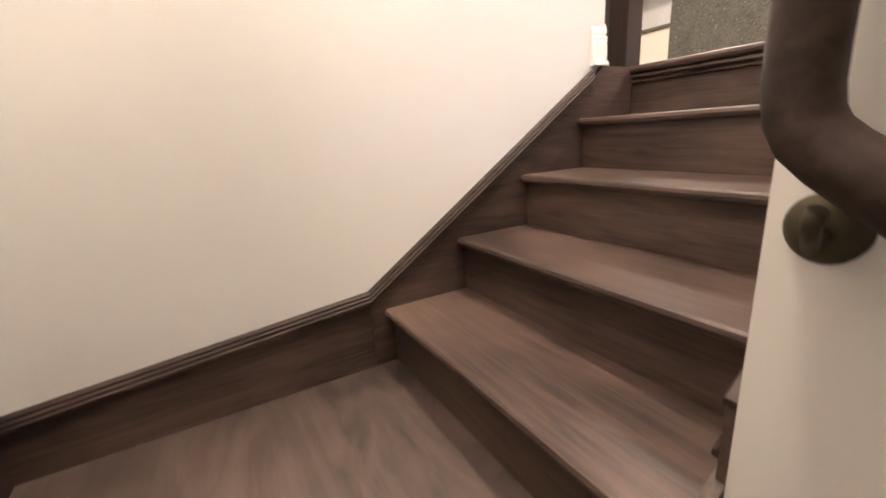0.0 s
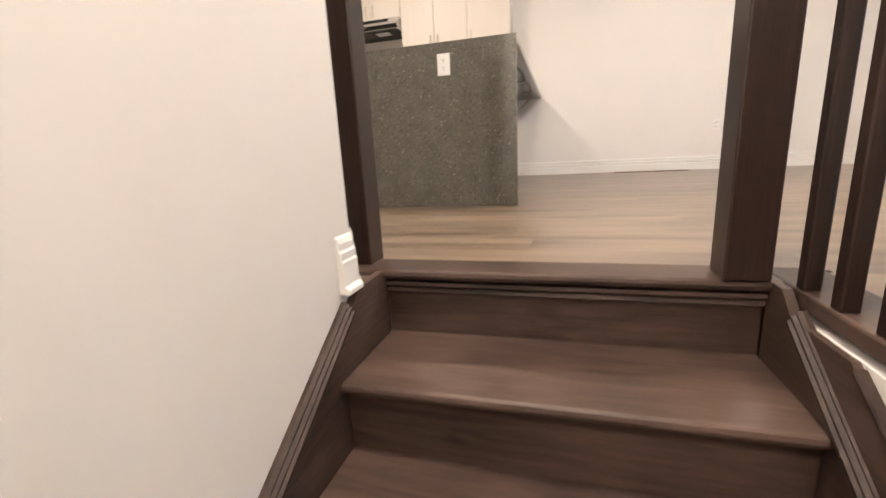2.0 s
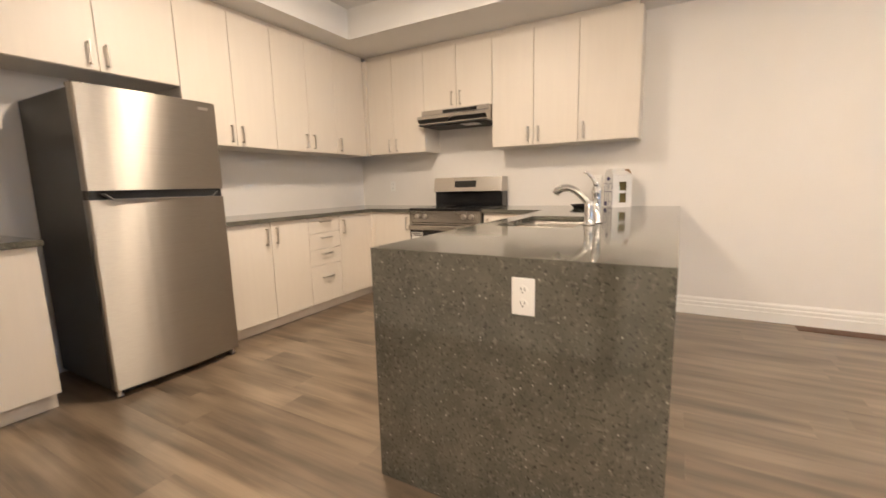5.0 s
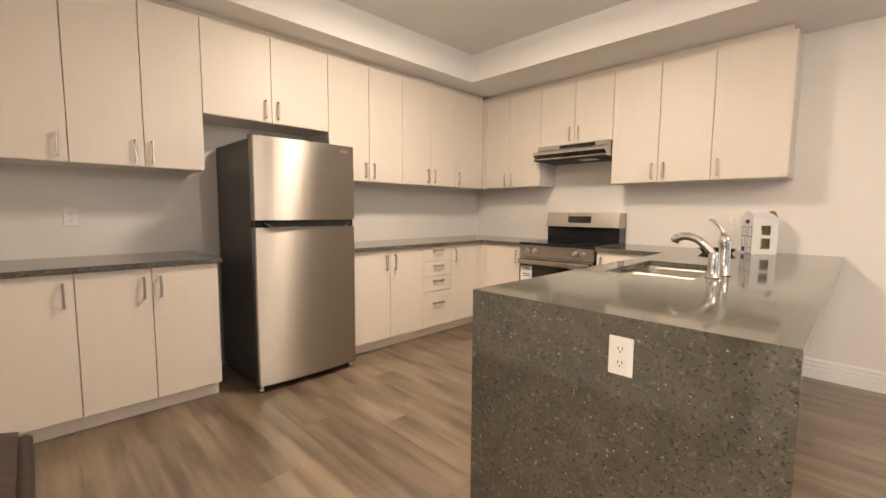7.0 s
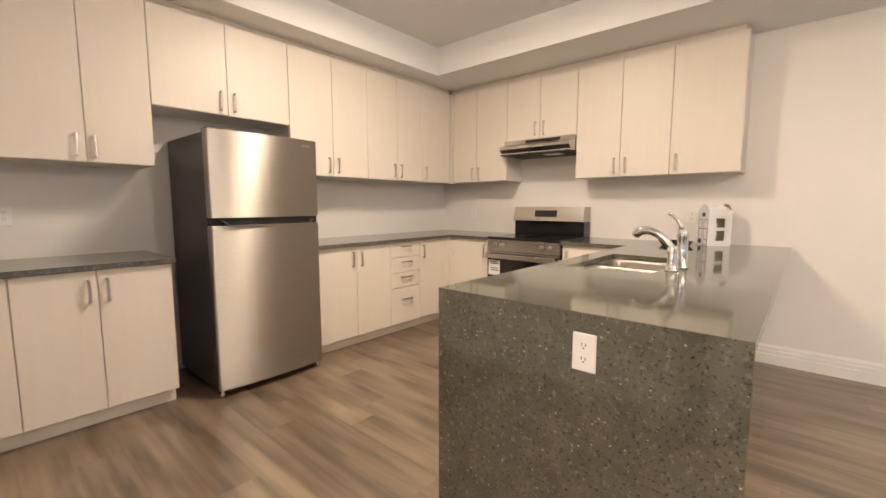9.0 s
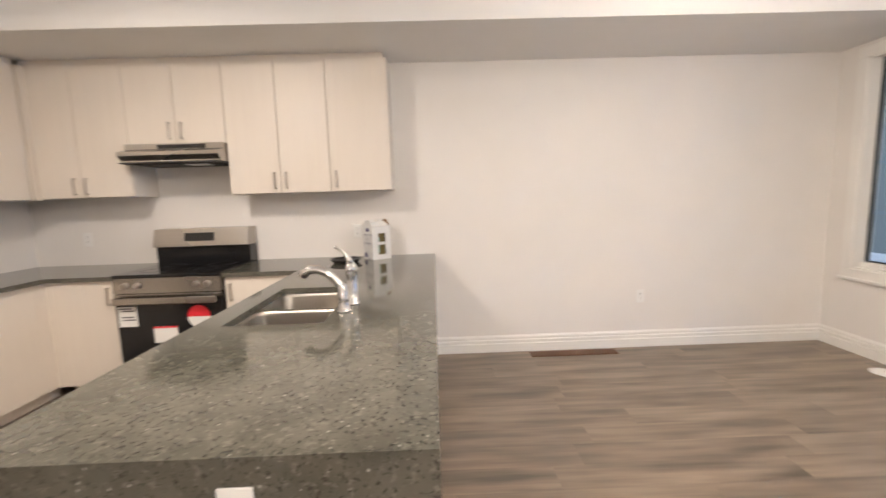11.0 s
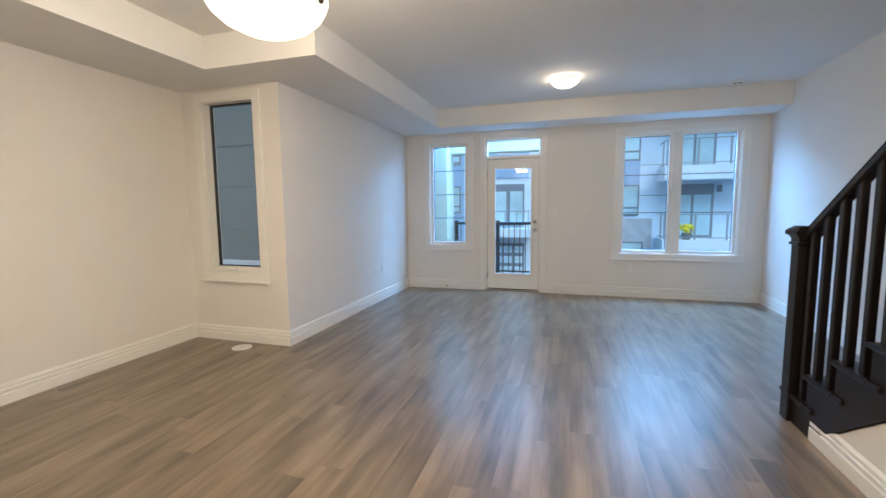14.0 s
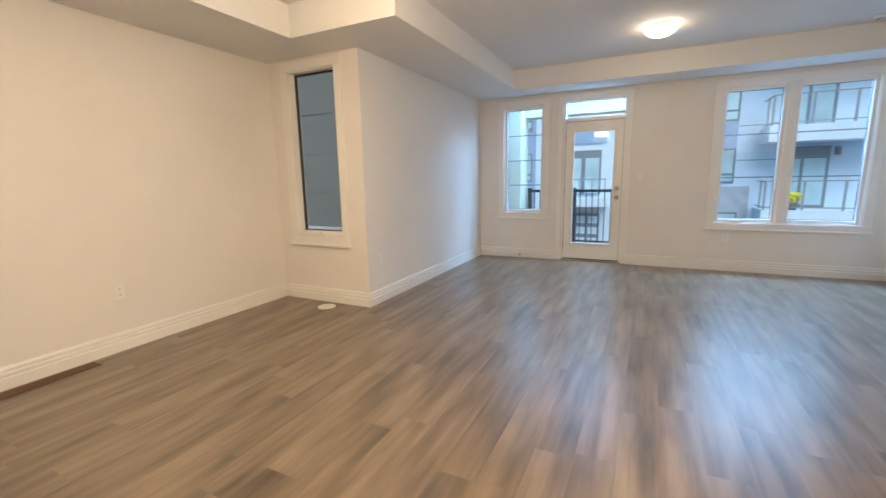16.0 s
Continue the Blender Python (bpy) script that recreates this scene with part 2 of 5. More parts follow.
M = {
    "wall": plain("wall_paint", (0.76, 0.73, 0.69), 0.62, 0, 0.02, 1.6, 320, 0.05),
    "ceiling": plain("ceiling_paint", (0.78, 0.77, 0.75), 0.8, 0, 0.02, 1.2, 160, 0.12),
    "trim": plain("white_trim_paint", (0.80, 0.78, 0.74), 0.35, 0, 0.02, 4, 90, 0.03),
    "plank": plank_wood("vinyl_plank", (0.076, 0.055, 0.036), (0.312, 0.235, 0.160)),
    "gap": plain("plank_gap", (0.12, 0.09, 0.07), 0.8),
    "stair_x": wood("stained_oak_x", (0.008, 0.0053, 0.0042), (0.118, 0.077, 0.059), 0, 0.44, 7, 2.2, fine=0.46, gloss=0.28, warp=2.2, span=0.15, blotch=0.42),
    "stair_y": wood("stained_oak_y", (0.008, 0.0053, 0.0042), (0.118, 0.077, 0.059), 1, 0.44, 7, 2.2, fine=0.46, gloss=0.28, warp=2.2, span=0.15, blotch=0.42),
    "landing_wood": wood("stained_landing_boards", (0.016, 0.011, 0.009), (0.130, 0.092, 0.074), 0, 0.42, 3.2, 2.2, fine=0.16, gloss=0.4, warp=2.6, span=0.17, blotch=0.5),
    "cap_wood": wood("stained_cap_moulding", (0.010, 0.0066, 0.0052), (0.064, 0.042, 0.033), 1, 0.52, 16, 2.6, gloss=0.2),
    "stair_z": wood("stained_oak_z", (0.006, 0.0032, 0.0026), (0.036, 0.0185, 0.0135), 2, 0.36, 22, 2.6, fine=0.55, gloss=0.35, warp=1.0),
    "post_top": wood("stained_oak_top", (0.0020, 0.0012, 0.0010), (0.042, 0.024, 0.018), 1, 0.44, 24, 3.4, fine=0.35, gloss=0.2, warp=0.9, span=0.10, detail=4, blotch=0.15),
    "dark_x": wood("espresso_wood_x", (0.005, 0.0036, 0.0032), (0.015, 0.010, 0.0085), 0, 0.34, 16, 2.6, gloss=0.3),
    "dark_z": wood("espresso_wood_z", (0.005, 0.0036, 0.0032), (0.015, 0.010, 0.0085), 2, 0.34, 16, 2.6, gloss=0.3),
    "cabinet": wood("cream_laminate", (0.690, 0.630, 0.548), (0.718, 0.658, 0.573), 2, 0.42, 14, 1.6, fine=0.14),
    "carcass": plain("carcass_melamine", (0.70, 0.66, 0.60), 0.45, 0, 0.03),
    "granite": granite("speckled_granite", 0.07),
    "steel": brushed("brushed_steel", (0.47, 0.44, 0.40), 0.27, 0),
    "steel_v": brushed("brushed_steel_upright", (0.43, 0.40, 0.355), 0.38, 1, 0.97, True),
    "sink_steel": plain("satin_sink_steel", (0.74, 0.70, 0.63), 0.34, 1.0, 0.04, 3, 260, 0.04),
    "nickel": brushed("brushed_nickel", (0.56, 0.52, 0.47), 0.3, 2),
    "chrome": plain("chrome", (0.82, 0.82, 0.82), 0.08, 1.0, 0.02),
    "black": plain("black_enamel", (0.010, 0.010, 0.011), 0.16, 0, 0.1),
    "fridge_side": plain("charcoal_side_panel", (0.040, 0.038, 0.036), 0.42, 0, 0.1, 5, 260, 0.1),
    "rubber": plain("dark_grey_plastic", (0.03, 0.03, 0.03), 0.6),
    "white": plain("white_plastic", (0.80, 0.79, 0.76), 0.3, 0, 0.01),
    "paper": plain("paper_label", (0.78, 0.77, 0.74), 0.7, 0, 0.02),
    "print": plain("printed_ink", (0.04, 0.04, 0.05), 0.6),
    "red": plain("red_sticker", (0.62, 0.02, 0.03), 0.45, 0, 0.03),
    "purple": plain("purple_print", (0.05, 0.04, 0.14), 0.6),
    "card": plain("white_carton", (0.76, 0.75, 0.73), 0.65, 0, 0.03),
    "olive": plain("olive_fabric", (0.20, 0.16, 0.06), 0.8, 0, 0.1),
    "mint": plain("mint_plastic", (0.40, 0.60, 0.52), 0.5, 0, 0.05),
    "kraft": plain("brown_carton", (0.30, 0.19, 0.11), 0.8, 0, 0.08),
    "brown_grille": plain("brown_register", (0.10, 0.042, 0.016), 0.5, 0, 0.1),
    "bronze": plain("antique_bronze", (0.085, 0.072, 0.042), 0.55, 0.7, 0.25, 30),
    "glass": glass("window_glass"),
    # near-white stucco with the blue cast of daylight put into its base colour
    "stucco": plain("daylight_tinted_stucco", (0.60, 0.77, 0.92), 0.85, 0, 0.05, 1.0, 60, 0.2),
    "cream": plain("cream_stucco", (0.62, 0.60, 0.46), 0.85, 0, 0.05, 1.0, 60, 0.2),
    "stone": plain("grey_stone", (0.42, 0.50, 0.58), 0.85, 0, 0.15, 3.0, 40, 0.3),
    "blue_panel": plain("blue_grey_panel", (0.28, 0.45, 0.68), 0.6, 0, 0.06),
    "grey_wall": plain("grey_siding", (0.125, 0.145, 0.145), 0.8, 0, 0.06, 0.8, 50, 0.1),
    # dark frames and rails across the courtyard, paled with painted haze and glare
    "hazed_frame": plain("hazed_window_frame", (0.17, 0.225, 0.29), 0.5),
    "hazed_rail": plain("hazed_balcony_rail", (0.25, 0.32, 0.40), 0.5),
    "outer_frame": plain("black_outer_frame", (0.022, 0.026, 0.03), 0.5),
    "dark_frame": plain("dark_window_frame", (0.12, 0.165, 0.22), 0.5),
    # far panes carry the same bright haze in their colour
    "hazed_glass": plain("hazed_window_pane", (0.46, 0.68, 0.78), 0.08, 0, 0.25, 0.6),
    "black_metal": plain("black_railing", (0.018, 0.02, 0.024), 0.45, 0.3),
    "asphalt": plain("asphalt_ground", (0.05, 0.05, 0.05), 0.9, 0, 0.2, 0.8, 30, 0.3),
    "concrete": plain("balcony_concrete", (0.40, 0.41, 0.42), 0.85, 0, 0.08),
    "yellow": plain("yellow_flowers", (0.80, 0.78, 0.03), 0.6, 0, 0.1),
    "bowl_lit": glowing("lit_alabaster_glass", (1.0, 0.84, 0.60), 2.2),
    "bowl_lit_far": glowing("lit_frosted_glass", (1.0, 0.80, 0.52), 3.2),
}


# ---- mesh helpers ----
def box(x0, x1, y0, y1, z0, z1, bevel=0.0, seg=1, bm=None):
    own = bm is None
    bm = bm or bmesh.new()
    made = bmesh.ops.create_cube(bm, size=1.0)
    vs = made["verts"]
    bmesh.ops.scale(bm, verts=vs, vec=(abs(x1 - x0), abs(y1 - y0), abs(z1 - z0)))
    bmesh.ops.translate(bm, verts=vs, vec=((x0 + x1) / 2, (y0 + y1) / 2, (z0 + z1) / 2))
    if bevel:
        es = list({e for v in vs for e in v.link_edges})
        bmesh.ops.bevel(bm, geom=es, offset=bevel, segments=seg, affect="EDGES", profile=0.5, clamp_overlap=True)
    return bm


def prism(profile, axis, a, b, bm=None):
    """A closed outline (u, v) drawn out along an axis: 'x' takes (y, z), 'y' (x, z), 'z' (x, y)."""
    bm = bm or bmesh.new()

    def at(u, v, w):
        return {"x": (w, u, v), "y": (u, w, v), "z": (u, v, w)}[axis]

    lo = [bm.verts.new(at(u, v, a)) for u, v in profile]
    hi = [bm.verts.new(at(u, v, b)) for u, v in profile]
    n = len(profile)
    fs = [bm.faces.new(lo), bm.faces.new(hi)]
    for i in range(n):
        fs.append(bm.faces.new((lo[i], lo[(i + 1) % n], hi[(i + 1) % n], hi[i])))
    bmesh.ops.recalc_face_normals(bm, faces=fs)
    return bm


def lathe(profile, steps=24, bm=None, center=(0, 0, 0)):
    """Spin (r, z) round the upright axis."""
    bm = bm or bmesh.new()
    rings = []
    for r, z in profile:
        if r < 1e-5:
            rings.append([bm.verts.new((center[0], center[1], center[2] + z))])
        else:
            rings.append([bm.verts.new((center[0] + r * math.cos(2 * math.pi * k / steps), center[1] + r * math.sin(2 * math.pi * k / steps), center[2] + z)) for k in range(steps)])
    for p, q in zip(rings, rings[1:]):
        for k in range(steps):
            j = (k + 1) % steps
            vs = [p[k % len(p)], p[j % len(p)], q[j % len(q)], q[k % len(q)]]
            seen = list(dict.fromkeys(vs))
            if len(seen) > 2:
                bm.faces.new(seen)
    for f in bm.faces:
        f.smooth = True
    bmesh.ops.recalc_face_normals(bm, faces=bm.faces)
    return bm


def tube(points, radius, steps=10, bm=None, caps=True):
    """A round bar along a row of points; radius may be a list."""
    bm = bm or bmesh.new()
    pts = [Vector(p) for p in points]
    radii = radius if isinstance(radius, (list, tuple)) else [radius] * len(pts)
    rings, side = [], None
    for i, p in enumerate(pts):
        d = (pts[min(i + 1, len(pts) - 1)] - pts[max(i - 1, 0)]).normalized()
        if side is None:
            side = d.cross(Vector((0, 0, 1)) if abs(d.z) < 0.9 else Vector((1, 0, 0))).normalized()
        side = (side - d * side.dot(d)).normalized()
        up = d.cross(side)
        rings.append([bm.verts.new(p + radii[i] * (math.cos(2 * math.pi * k / steps) * side + math.sin(2 * math.pi * k / steps) * up)) for k in range(steps)])
    fs = []
    for a, b in zip(rings, rings[1:]):
        for k in range(steps):
            f = bm.faces.new((a[k], a[(k + 1) % steps], b[(k + 1) % steps], b[k]))
            f.smooth = True
            fs.append(f)
    if caps:
        fs += [bm.faces.new(rings[0]), bm.faces.new(rings[-1])]
    bmesh.ops.recalc_face_normals(bm, faces=fs)
    return bm


def mesh_of(name, bm, mat):
    me = bpy.data.meshes.new(name)
    bm.to_mesh(me)
    bm.free()
    me.materials.append(M[mat] if isinstance(mat, str) else mat)
    return me


def part(name, bm, mat, parent, label=""):
    ob = new(name, mesh_of(name, bm, mat))
    ob.parent = parent
    return tagged(ob, label)


def thing(name, label, category, group="", at=(0, 0, 0)):
    ob = new(name)
    ob.location = at
    ob.empty_display_size = 0.1
    return tagged(ob, label, category, group)


def solo(name, bm, mat, label, category, group=""):
    return tagged(new(name, mesh_of(name, bm, mat)), label, category, group)


def setting(name, bm, mat, label, category):
    return tagged(new(name, mesh_of(name, bm, mat)), label, category, "", "structure")


# ---- the shell ----
XL, YB = -3.40, 2.85          # kitchen side wall, long wall
XA, YC, XF = 3.48, 1.695, 6.66  # jog with the side window, living side wall, far wall
YR, YK = -3.40, -1.52         # stair side wall, wall behind the kitchen
H, HB = 2.77, 2.505           # ceiling, dropped bulkhead
XS, XE = -0.250, 0.70          # lower stair, clear width
YT = -1.392                    # front edge of the top nosing
T = 0.14                      # wall thickness
LAND = -0.90


def wall_with_holes(u0, u1, z0, z1, holes, axis, a, b):
    """A wall slab along u, with rectangular openings (u0, u1, z0, z1) through it."""
    bm = bmesh.new()
    us = sorted({u0, u1, *[h[0] for h in holes], *[h[1] for h in holes]})
    for p, q in zip(us, us[1:]):
        mid = (p + q) / 2
        cuts = sorted((h[2], h[3]) for h in holes if h[0] < mid < h[1])
        z = z0
        for lo, hi in cuts + [(z1, z1)]:
            if lo - z > 1e-4:
                if axis == "y":
                    box(a, b, p, q, z, lo, bm=bm)
                else:
                    box(p, q, a, b, z, lo, bm=bm)
            z = hi
    bmesh.ops.remove_doubles(bm, verts=bm.verts, dist=1e-4)
    return bm


WA = (1.985, 2.60, 0.70, 2.39)     # side window opening: y0, y1, z0, z1
WB_ = (0.655, 1.295, 0.725, 2.355)
WC = (-3.09, -1.60, 0.640, 2.355)
DR = (-0.49, 0.375, 0.0, 2.385)

setting("wall_north", box(XL - T, XA + T, YB, YB + T, -0.3, H + 0.2), "wall", "long plain warm white painted plaster wall", "wall")
setting("wall_west", box(XL - T, XL, YK - T, YB, -0.3, H + 0.2), "wall", "warm white painted wall behind the kitchen units", "wall")
setting("wall_jog", wall_with_holes(YC, YB, -0.3, H + 0.2, [WA], "y", XA, XA + T), "wall", "short cream painted wall with a narrow side window", "wall")
setting("wall_living", box(XA + T, XF, YC, YC + T, -0.3, H + 0.2), "wall", "white painted living room side wall", "wall")
setting("wall_far", wall_with_holes(YR - T, YC + T, -0.3, H + 0.2, [WB_, WC, DR], "y", XF, XF + T), "wall", "white painted end wall with windows and balcony door", "wall")
setting("wall_south", box(XS - T, XF, YR - T, YR, -2.9, 5.0), "wall", "tall white painted wall beside the stairs", "wall")
setting("wall_kitchen_end", box(XL, XS, YK - T, YK, -0.3, H + 0.2), "wall", "plain painted wall beside the stair opening", "wall")
setting("wall_stair", box(XS - T, XS, YR, YK - T, -2.9, 5.0), "wall", "tall warm white painted wall beside the lower stairs", "wall")

# knee walls round the stairwell, below the floor
setting("wall_knee", box(XE, XE + 0.10, -2.309, YT - 0.001, -2.9, -0.045), "wall", "cream painted knee wall below the stair balustrade", "wall")
setting("wall_well", prism([(XE, -2.9), (4.4, -2.9), (4.4, -0.045), (XE, -0.045)], "y", -2.395, -2.31), "wall", "cream painted stairwell wall with a handrail", "wall")
setting("wall_well_end", box(4.4, 4.5, YR, -2.36, -2.9, -0.05), "wall", "plain wall closing the lower stairwell", "wall")

# ceiling with its dropped bulkhead
bm = bmesh.new()
box(XL, XF, -2.25, YB, H, H + 0.2, bm=bm)
box(2.4, XF, YR, -2.25, H, H + 0.2, bm=bm)
setting("ceiling", bm, "ceiling", "plain white painted ceiling", "ceiling")
outline = [(XL, YK), (-2.80, YK), (-2.80, 2.035), (2.995, 2.035), (2.995, 0.97), (6.137, 0.97), (6.137, YR), (XF, YR), (XF, YC), (XA, YC), (XA, YB), (XL, YB)]
setting("bulkhead", prism(outline, "z", HB, H + 0.002), "ceiling", "white painted dropped bulkhead round the ceiling edge", "bulkhead")
bm = bmesh.new()
box(XS - T, 2.4, YR, -2.25, 4.8, 4.95, bm=bm)
setting("ceiling_stairwell", bm, "ceiling", "plain white ceiling high above the stairwell", "ceiling")
bm = bmesh.new()
box(XS, 2.4, -2.25, -2.11, H, 4.8, bm=bm)
box(2.4, 2.54, YR, -2.11, H, 4.8, bm=bm)
setting("wall_stairwell_top", bm, "wall", "plain painted wall above the stair opening", "wall")

# subfloor below the planks
bm = bmesh.new()
box(XL, XF, YT + 0.05, YB, -0.30, -0.010, bm=bm)
box(XL, XS - 0.02, YK + 0.001, YT + 0.05, -0.30, -0.010, bm=bm)
box(XE + 0.10, XF, -2.36, YT + 0.05, -0.30, -0.010, bm=bm)
box(3.40, XF, YR, -2.36, -0.30, -0.010, bm=bm)
box(1.6, 3.40, YR, -2.40, -0.20, -0.010, bm=bm)
floor = setting("floor", bm, "gap", "grey-brown oak-look plank floor", "floor")


# baseboards with a stepped profile
def baseboard_profile(u, s):
    """Outline across a board whose back stands at u and which steps out by s."""
    steps = [(0.019, 0.0), (0.019, 0.074), (0.010, 0.079), (0.010, 0.084), (0.0165, 0.088), (0.0165, 0.107), (0.008, 0.112), (0.008, 0.117), (0.013, 0.121), (0.012, 0.136), (0.005, 0.146), (0.004, 0.150)]
    return [(u, 0.0)] + [(u + s * d, z) for d, z in steps] + [(u, 0.150)]


def baseboard(axis, face, s, a, b):
    setting("baseboard", prism(baseboard_profile(face, s), axis, a, b), "trim", "white painted stepped baseboard", "baseboard")


baseboard("x", YB, -1, -0.33, XA)
baseboard("y", XA, -1, YC - 0.019, YB - 0.019)
baseboard("x", YC, -1, XA, XF)
baseboard("y", XF, -1, DR[1] + 0.075, YC - 0.019)
baseboard("y", XF, -1, YR + 0.019, DR[0] - 0.075)
baseboard("x", YR, 1, 3.30, XF)
baseboard("x", YK, 1, -2.7, XS + 0.002)
setting("baseboard_return", prism([(YK + 0.0195, 0.0), (YK + 0.034, 0.0), (YK + 0.034, 0.016), (YK + 0.028, 0.024), (YK + 0.0195, 0.026)], "x", -2.7, XS + 0.002), "trim", "white painted shoe moulding", "baseboard")
baseboard("x", -2.25, 1, 0.836, 2.87)
setting("baseboard_end", prism([(XS + u, v + 0.004) for u, v in [(0.0, 0.0), (0.0152, 0.0), (0.0152, 0.074), (0.0125, 0.079), (0.0125, 0.096), (0.0085, 0.102), (0.0085, 0.117), (0.004, 0.130), (0.0, 0.134)]], "y", -1.590, YK), "trim", "white painted stepped baseboard end at the wall corner", "baseboard")
setting("shoe_end", prism([(XS + 0.0155, 0.004), (XS + 0.027, 0.004), (XS + 0.027, 0.014), (XS + 0.022, 0.020), (XS + 0.0155, 0.022)], "y", -1.594, YK - 0.004), "trim", "white painted shoe moulding at the wall corner", "baseboard")


# ---- windows and balcony door ----
def casing(parent, y0, y1, z0, z1, x, w=0.085, sill=True):
    """Flat trim round an opening on the room side of a wall at x."""
    d = 0.018
    for nm, b in (("casing", (y0 - w, y0, z0, z1)), ("casing", (y1, y1 + w, z0, z1)), ("head_casing", (y0 - w, y1 + w, z1, z1 + w))):
        part(nm, box(x - d, x, b[0], b[1], b[2], b[3], 0.003), "trim", parent)
    if sill:
        part("apron", box(x - d, x, y0 - w, y1 + w, z0 - w, z0, 0.003), "trim", parent)
        part("stool", box(x - 0.03, x - d + 0.001, y0 - w - 0.015, y1 + w + 0.015, z0 - w - 0.012, z0 - w + 0.012, 0.003), "trim", parent)


def sash(parent, y0, y1, z0, z1, x, bars, seal_dark=True):
    """A fixed or casement sash with its pane and flat muntins between the panes."""
    w = 0.04
    for b in ((y0, y0 + w, z0, z1), (y1 - w, y1, z0, z1), (y0 + w, y1 - w, z0, z0 + w), (y0 + w, y1 - w, z1 - w, z1)):
        part("sash_frame", box(x + 0.03, x + 0.10, *b, 0.004), "trim", parent)
    g = 0.007
    if seal_dark:
        for b in ((y0 + w, y0 + w + g, z0 + w, z1 - w), (y1 - w - g, y1 - w, z0 + w, z1 - w), (y0 + w, y1 - w, z0 + w, z0 + w + g), (y0 + w, y1 - w, z1 - w - g, z1 - w)):
            part("gasket", box(x + 0.06, x + 0.082, *b), "dark_frame", parent)
    pane = part("pane", box(x + 0.066, x + 0.072, y0 + w - 0.005, y1 - w + 0.005, z0 + w - 0.005, z1 - w + 0.005), "glass", parent, "clear window pane")
    pane.visible_shadow = False
    for k in range(1, bars + 1):
        z = z0 + w + (z1 - z0 - 2 * w) * k / (bars + 1)
        part("muntin", box(x + 0.074, x + 0.079, y0 + w, y1 - w, z - 0.007, z + 0.007), "dark_frame", parent)


def crank(parent, y, z, x):
    part("crank_handle", box(x - 0.012, x + 0.028, y - 0.045, y + 0.045, z - 0.012, z + 0.008, 0.004), "trim", parent, "white folding window crank")


def deep_sash(parent, y0, y1, z0, z1, x, bars):
    """A dark slim sash set back in its reveal, on a white bottom rail."""
    part("bottom_rail", box(x + 0.05, x + 0.125, y0, y1, z0, z0 + 0.045, 0.004), "trim", parent)
    for b in ((y0, y0 + 0.016, z0 + 0.045, z1), (y1 - 0.016, y1, z0 + 0.045, z1), (y0 + 0.016, y1 - 0.016, z1 - 0.018, z1), (y0 + 0.016, y1 - 0.016, z0 + 0.0455, z0 + 0.055)):
        part("sash_frame", box(x + 0.085, x + 0.115, *b, 0.003), "outer_frame", parent, "dark slim sash frame")
    part("outer_frame", box(x + 0.116, x + 0.13, y1 - 0.006, y1 + 0.02, z0, z1 + 0.02, 0.003), "outer_frame", parent, "dark outer window frame")
    part("outer_frame", box(x + 0.116, x + 0.13, y0 - 0.02, y1 - 0.007, z1 - 0.012, z1 + 0.02, 0.003), "outer_frame", parent, "dark outer window frame")
    part("outer_sill", box(x + 0.116, x + 0.16, y0 - 0.02, y1 - 0.007, z0 + 0.02, z0 + 0.048, 0.003), "outer_frame", parent, "dark outer window sill")
    pane = part("pane", box(x + 0.096, x + 0.102, y0 + 0.012, y1 - 0.012, z0 + 0.05, z1 - 0.012), "glass", parent, "clear window pane")
    pane.visible_shadow = False
    for k in range(1, bars + 1):
        z = z0 + 0.05 + (z1 - z0 - 0.06) * k / (bars + 1)
        part("muntin", box(x + 0.104, x + 0.109, y0 + 0.016, y1 - 0.016, z - 0.006, z + 0.006), "dark_frame", parent)


def window(name, opening, x, label, splits=(), bars=3, deep=False):
    w = tagged(new(name), label, "window", "", "structure")
    y0, y1, z0, z1 = opening
    for b in ((y0, y0 + 0.012, z0, z1), (y1 - 0.012, y1, z0, z1), (y0, y1, z0, z0 + 0.012), (y0, y1, z1 - 0.012, z1)):
        part("jamb", box(x - 0.002, x + T, *b), "trim", w)
    casing(w, y0, y1, z0, z1, x)
    edges = [y0 + 0.012, *splits, y1 - 0.012]
    for p, q in zip(edges[::2], edges[1::2]):
        if deep:
            deep_sash(w, p, q, z0 + 0.012, z1 - 0.012, x, bars)
        else:
            sash(w, p, q, z0 + 0.012, z1 - 0.012, x, bars)
    if splits:
        part("mullion", box(x + 0.01, x + 0.11, splits[0], splits[1], z0 + 0.012, z1 - 0.012, 0.004), "trim", w)
    return w


w1 = window("window_1", WA, XA, "tall narrow casement window facing a grey wall", deep=True)
crank(w1, (WA[0] + WA[1]) / 2 + 0.06, WA[2] + 0.035, XA + 0.025)
w2 = window("window_2", WB_, XF, "tall narrow white casement window beside the balcony door")
crank(w2, 0.93, WB_[2] + 0.035, XF)
w3 = window("window_3", WC, XF, "wide white double window with a central mullion", (-2.355, -2.265), 2)
crank(w3, -1.85, WC[2] + 0.035, XF)

door = tagged(new("door_1"), "closed white balcony door with a full glass light", "door", "", "structure")
casing(door, DR[0], DR[1], 0.0, DR[3], XF, 0.075, False)
part("threshold", box(XF - 0.02, XF + T, DR[0], DR[1], 0.001, 0.022, 0.003), "nickel", door, "metal threshold")
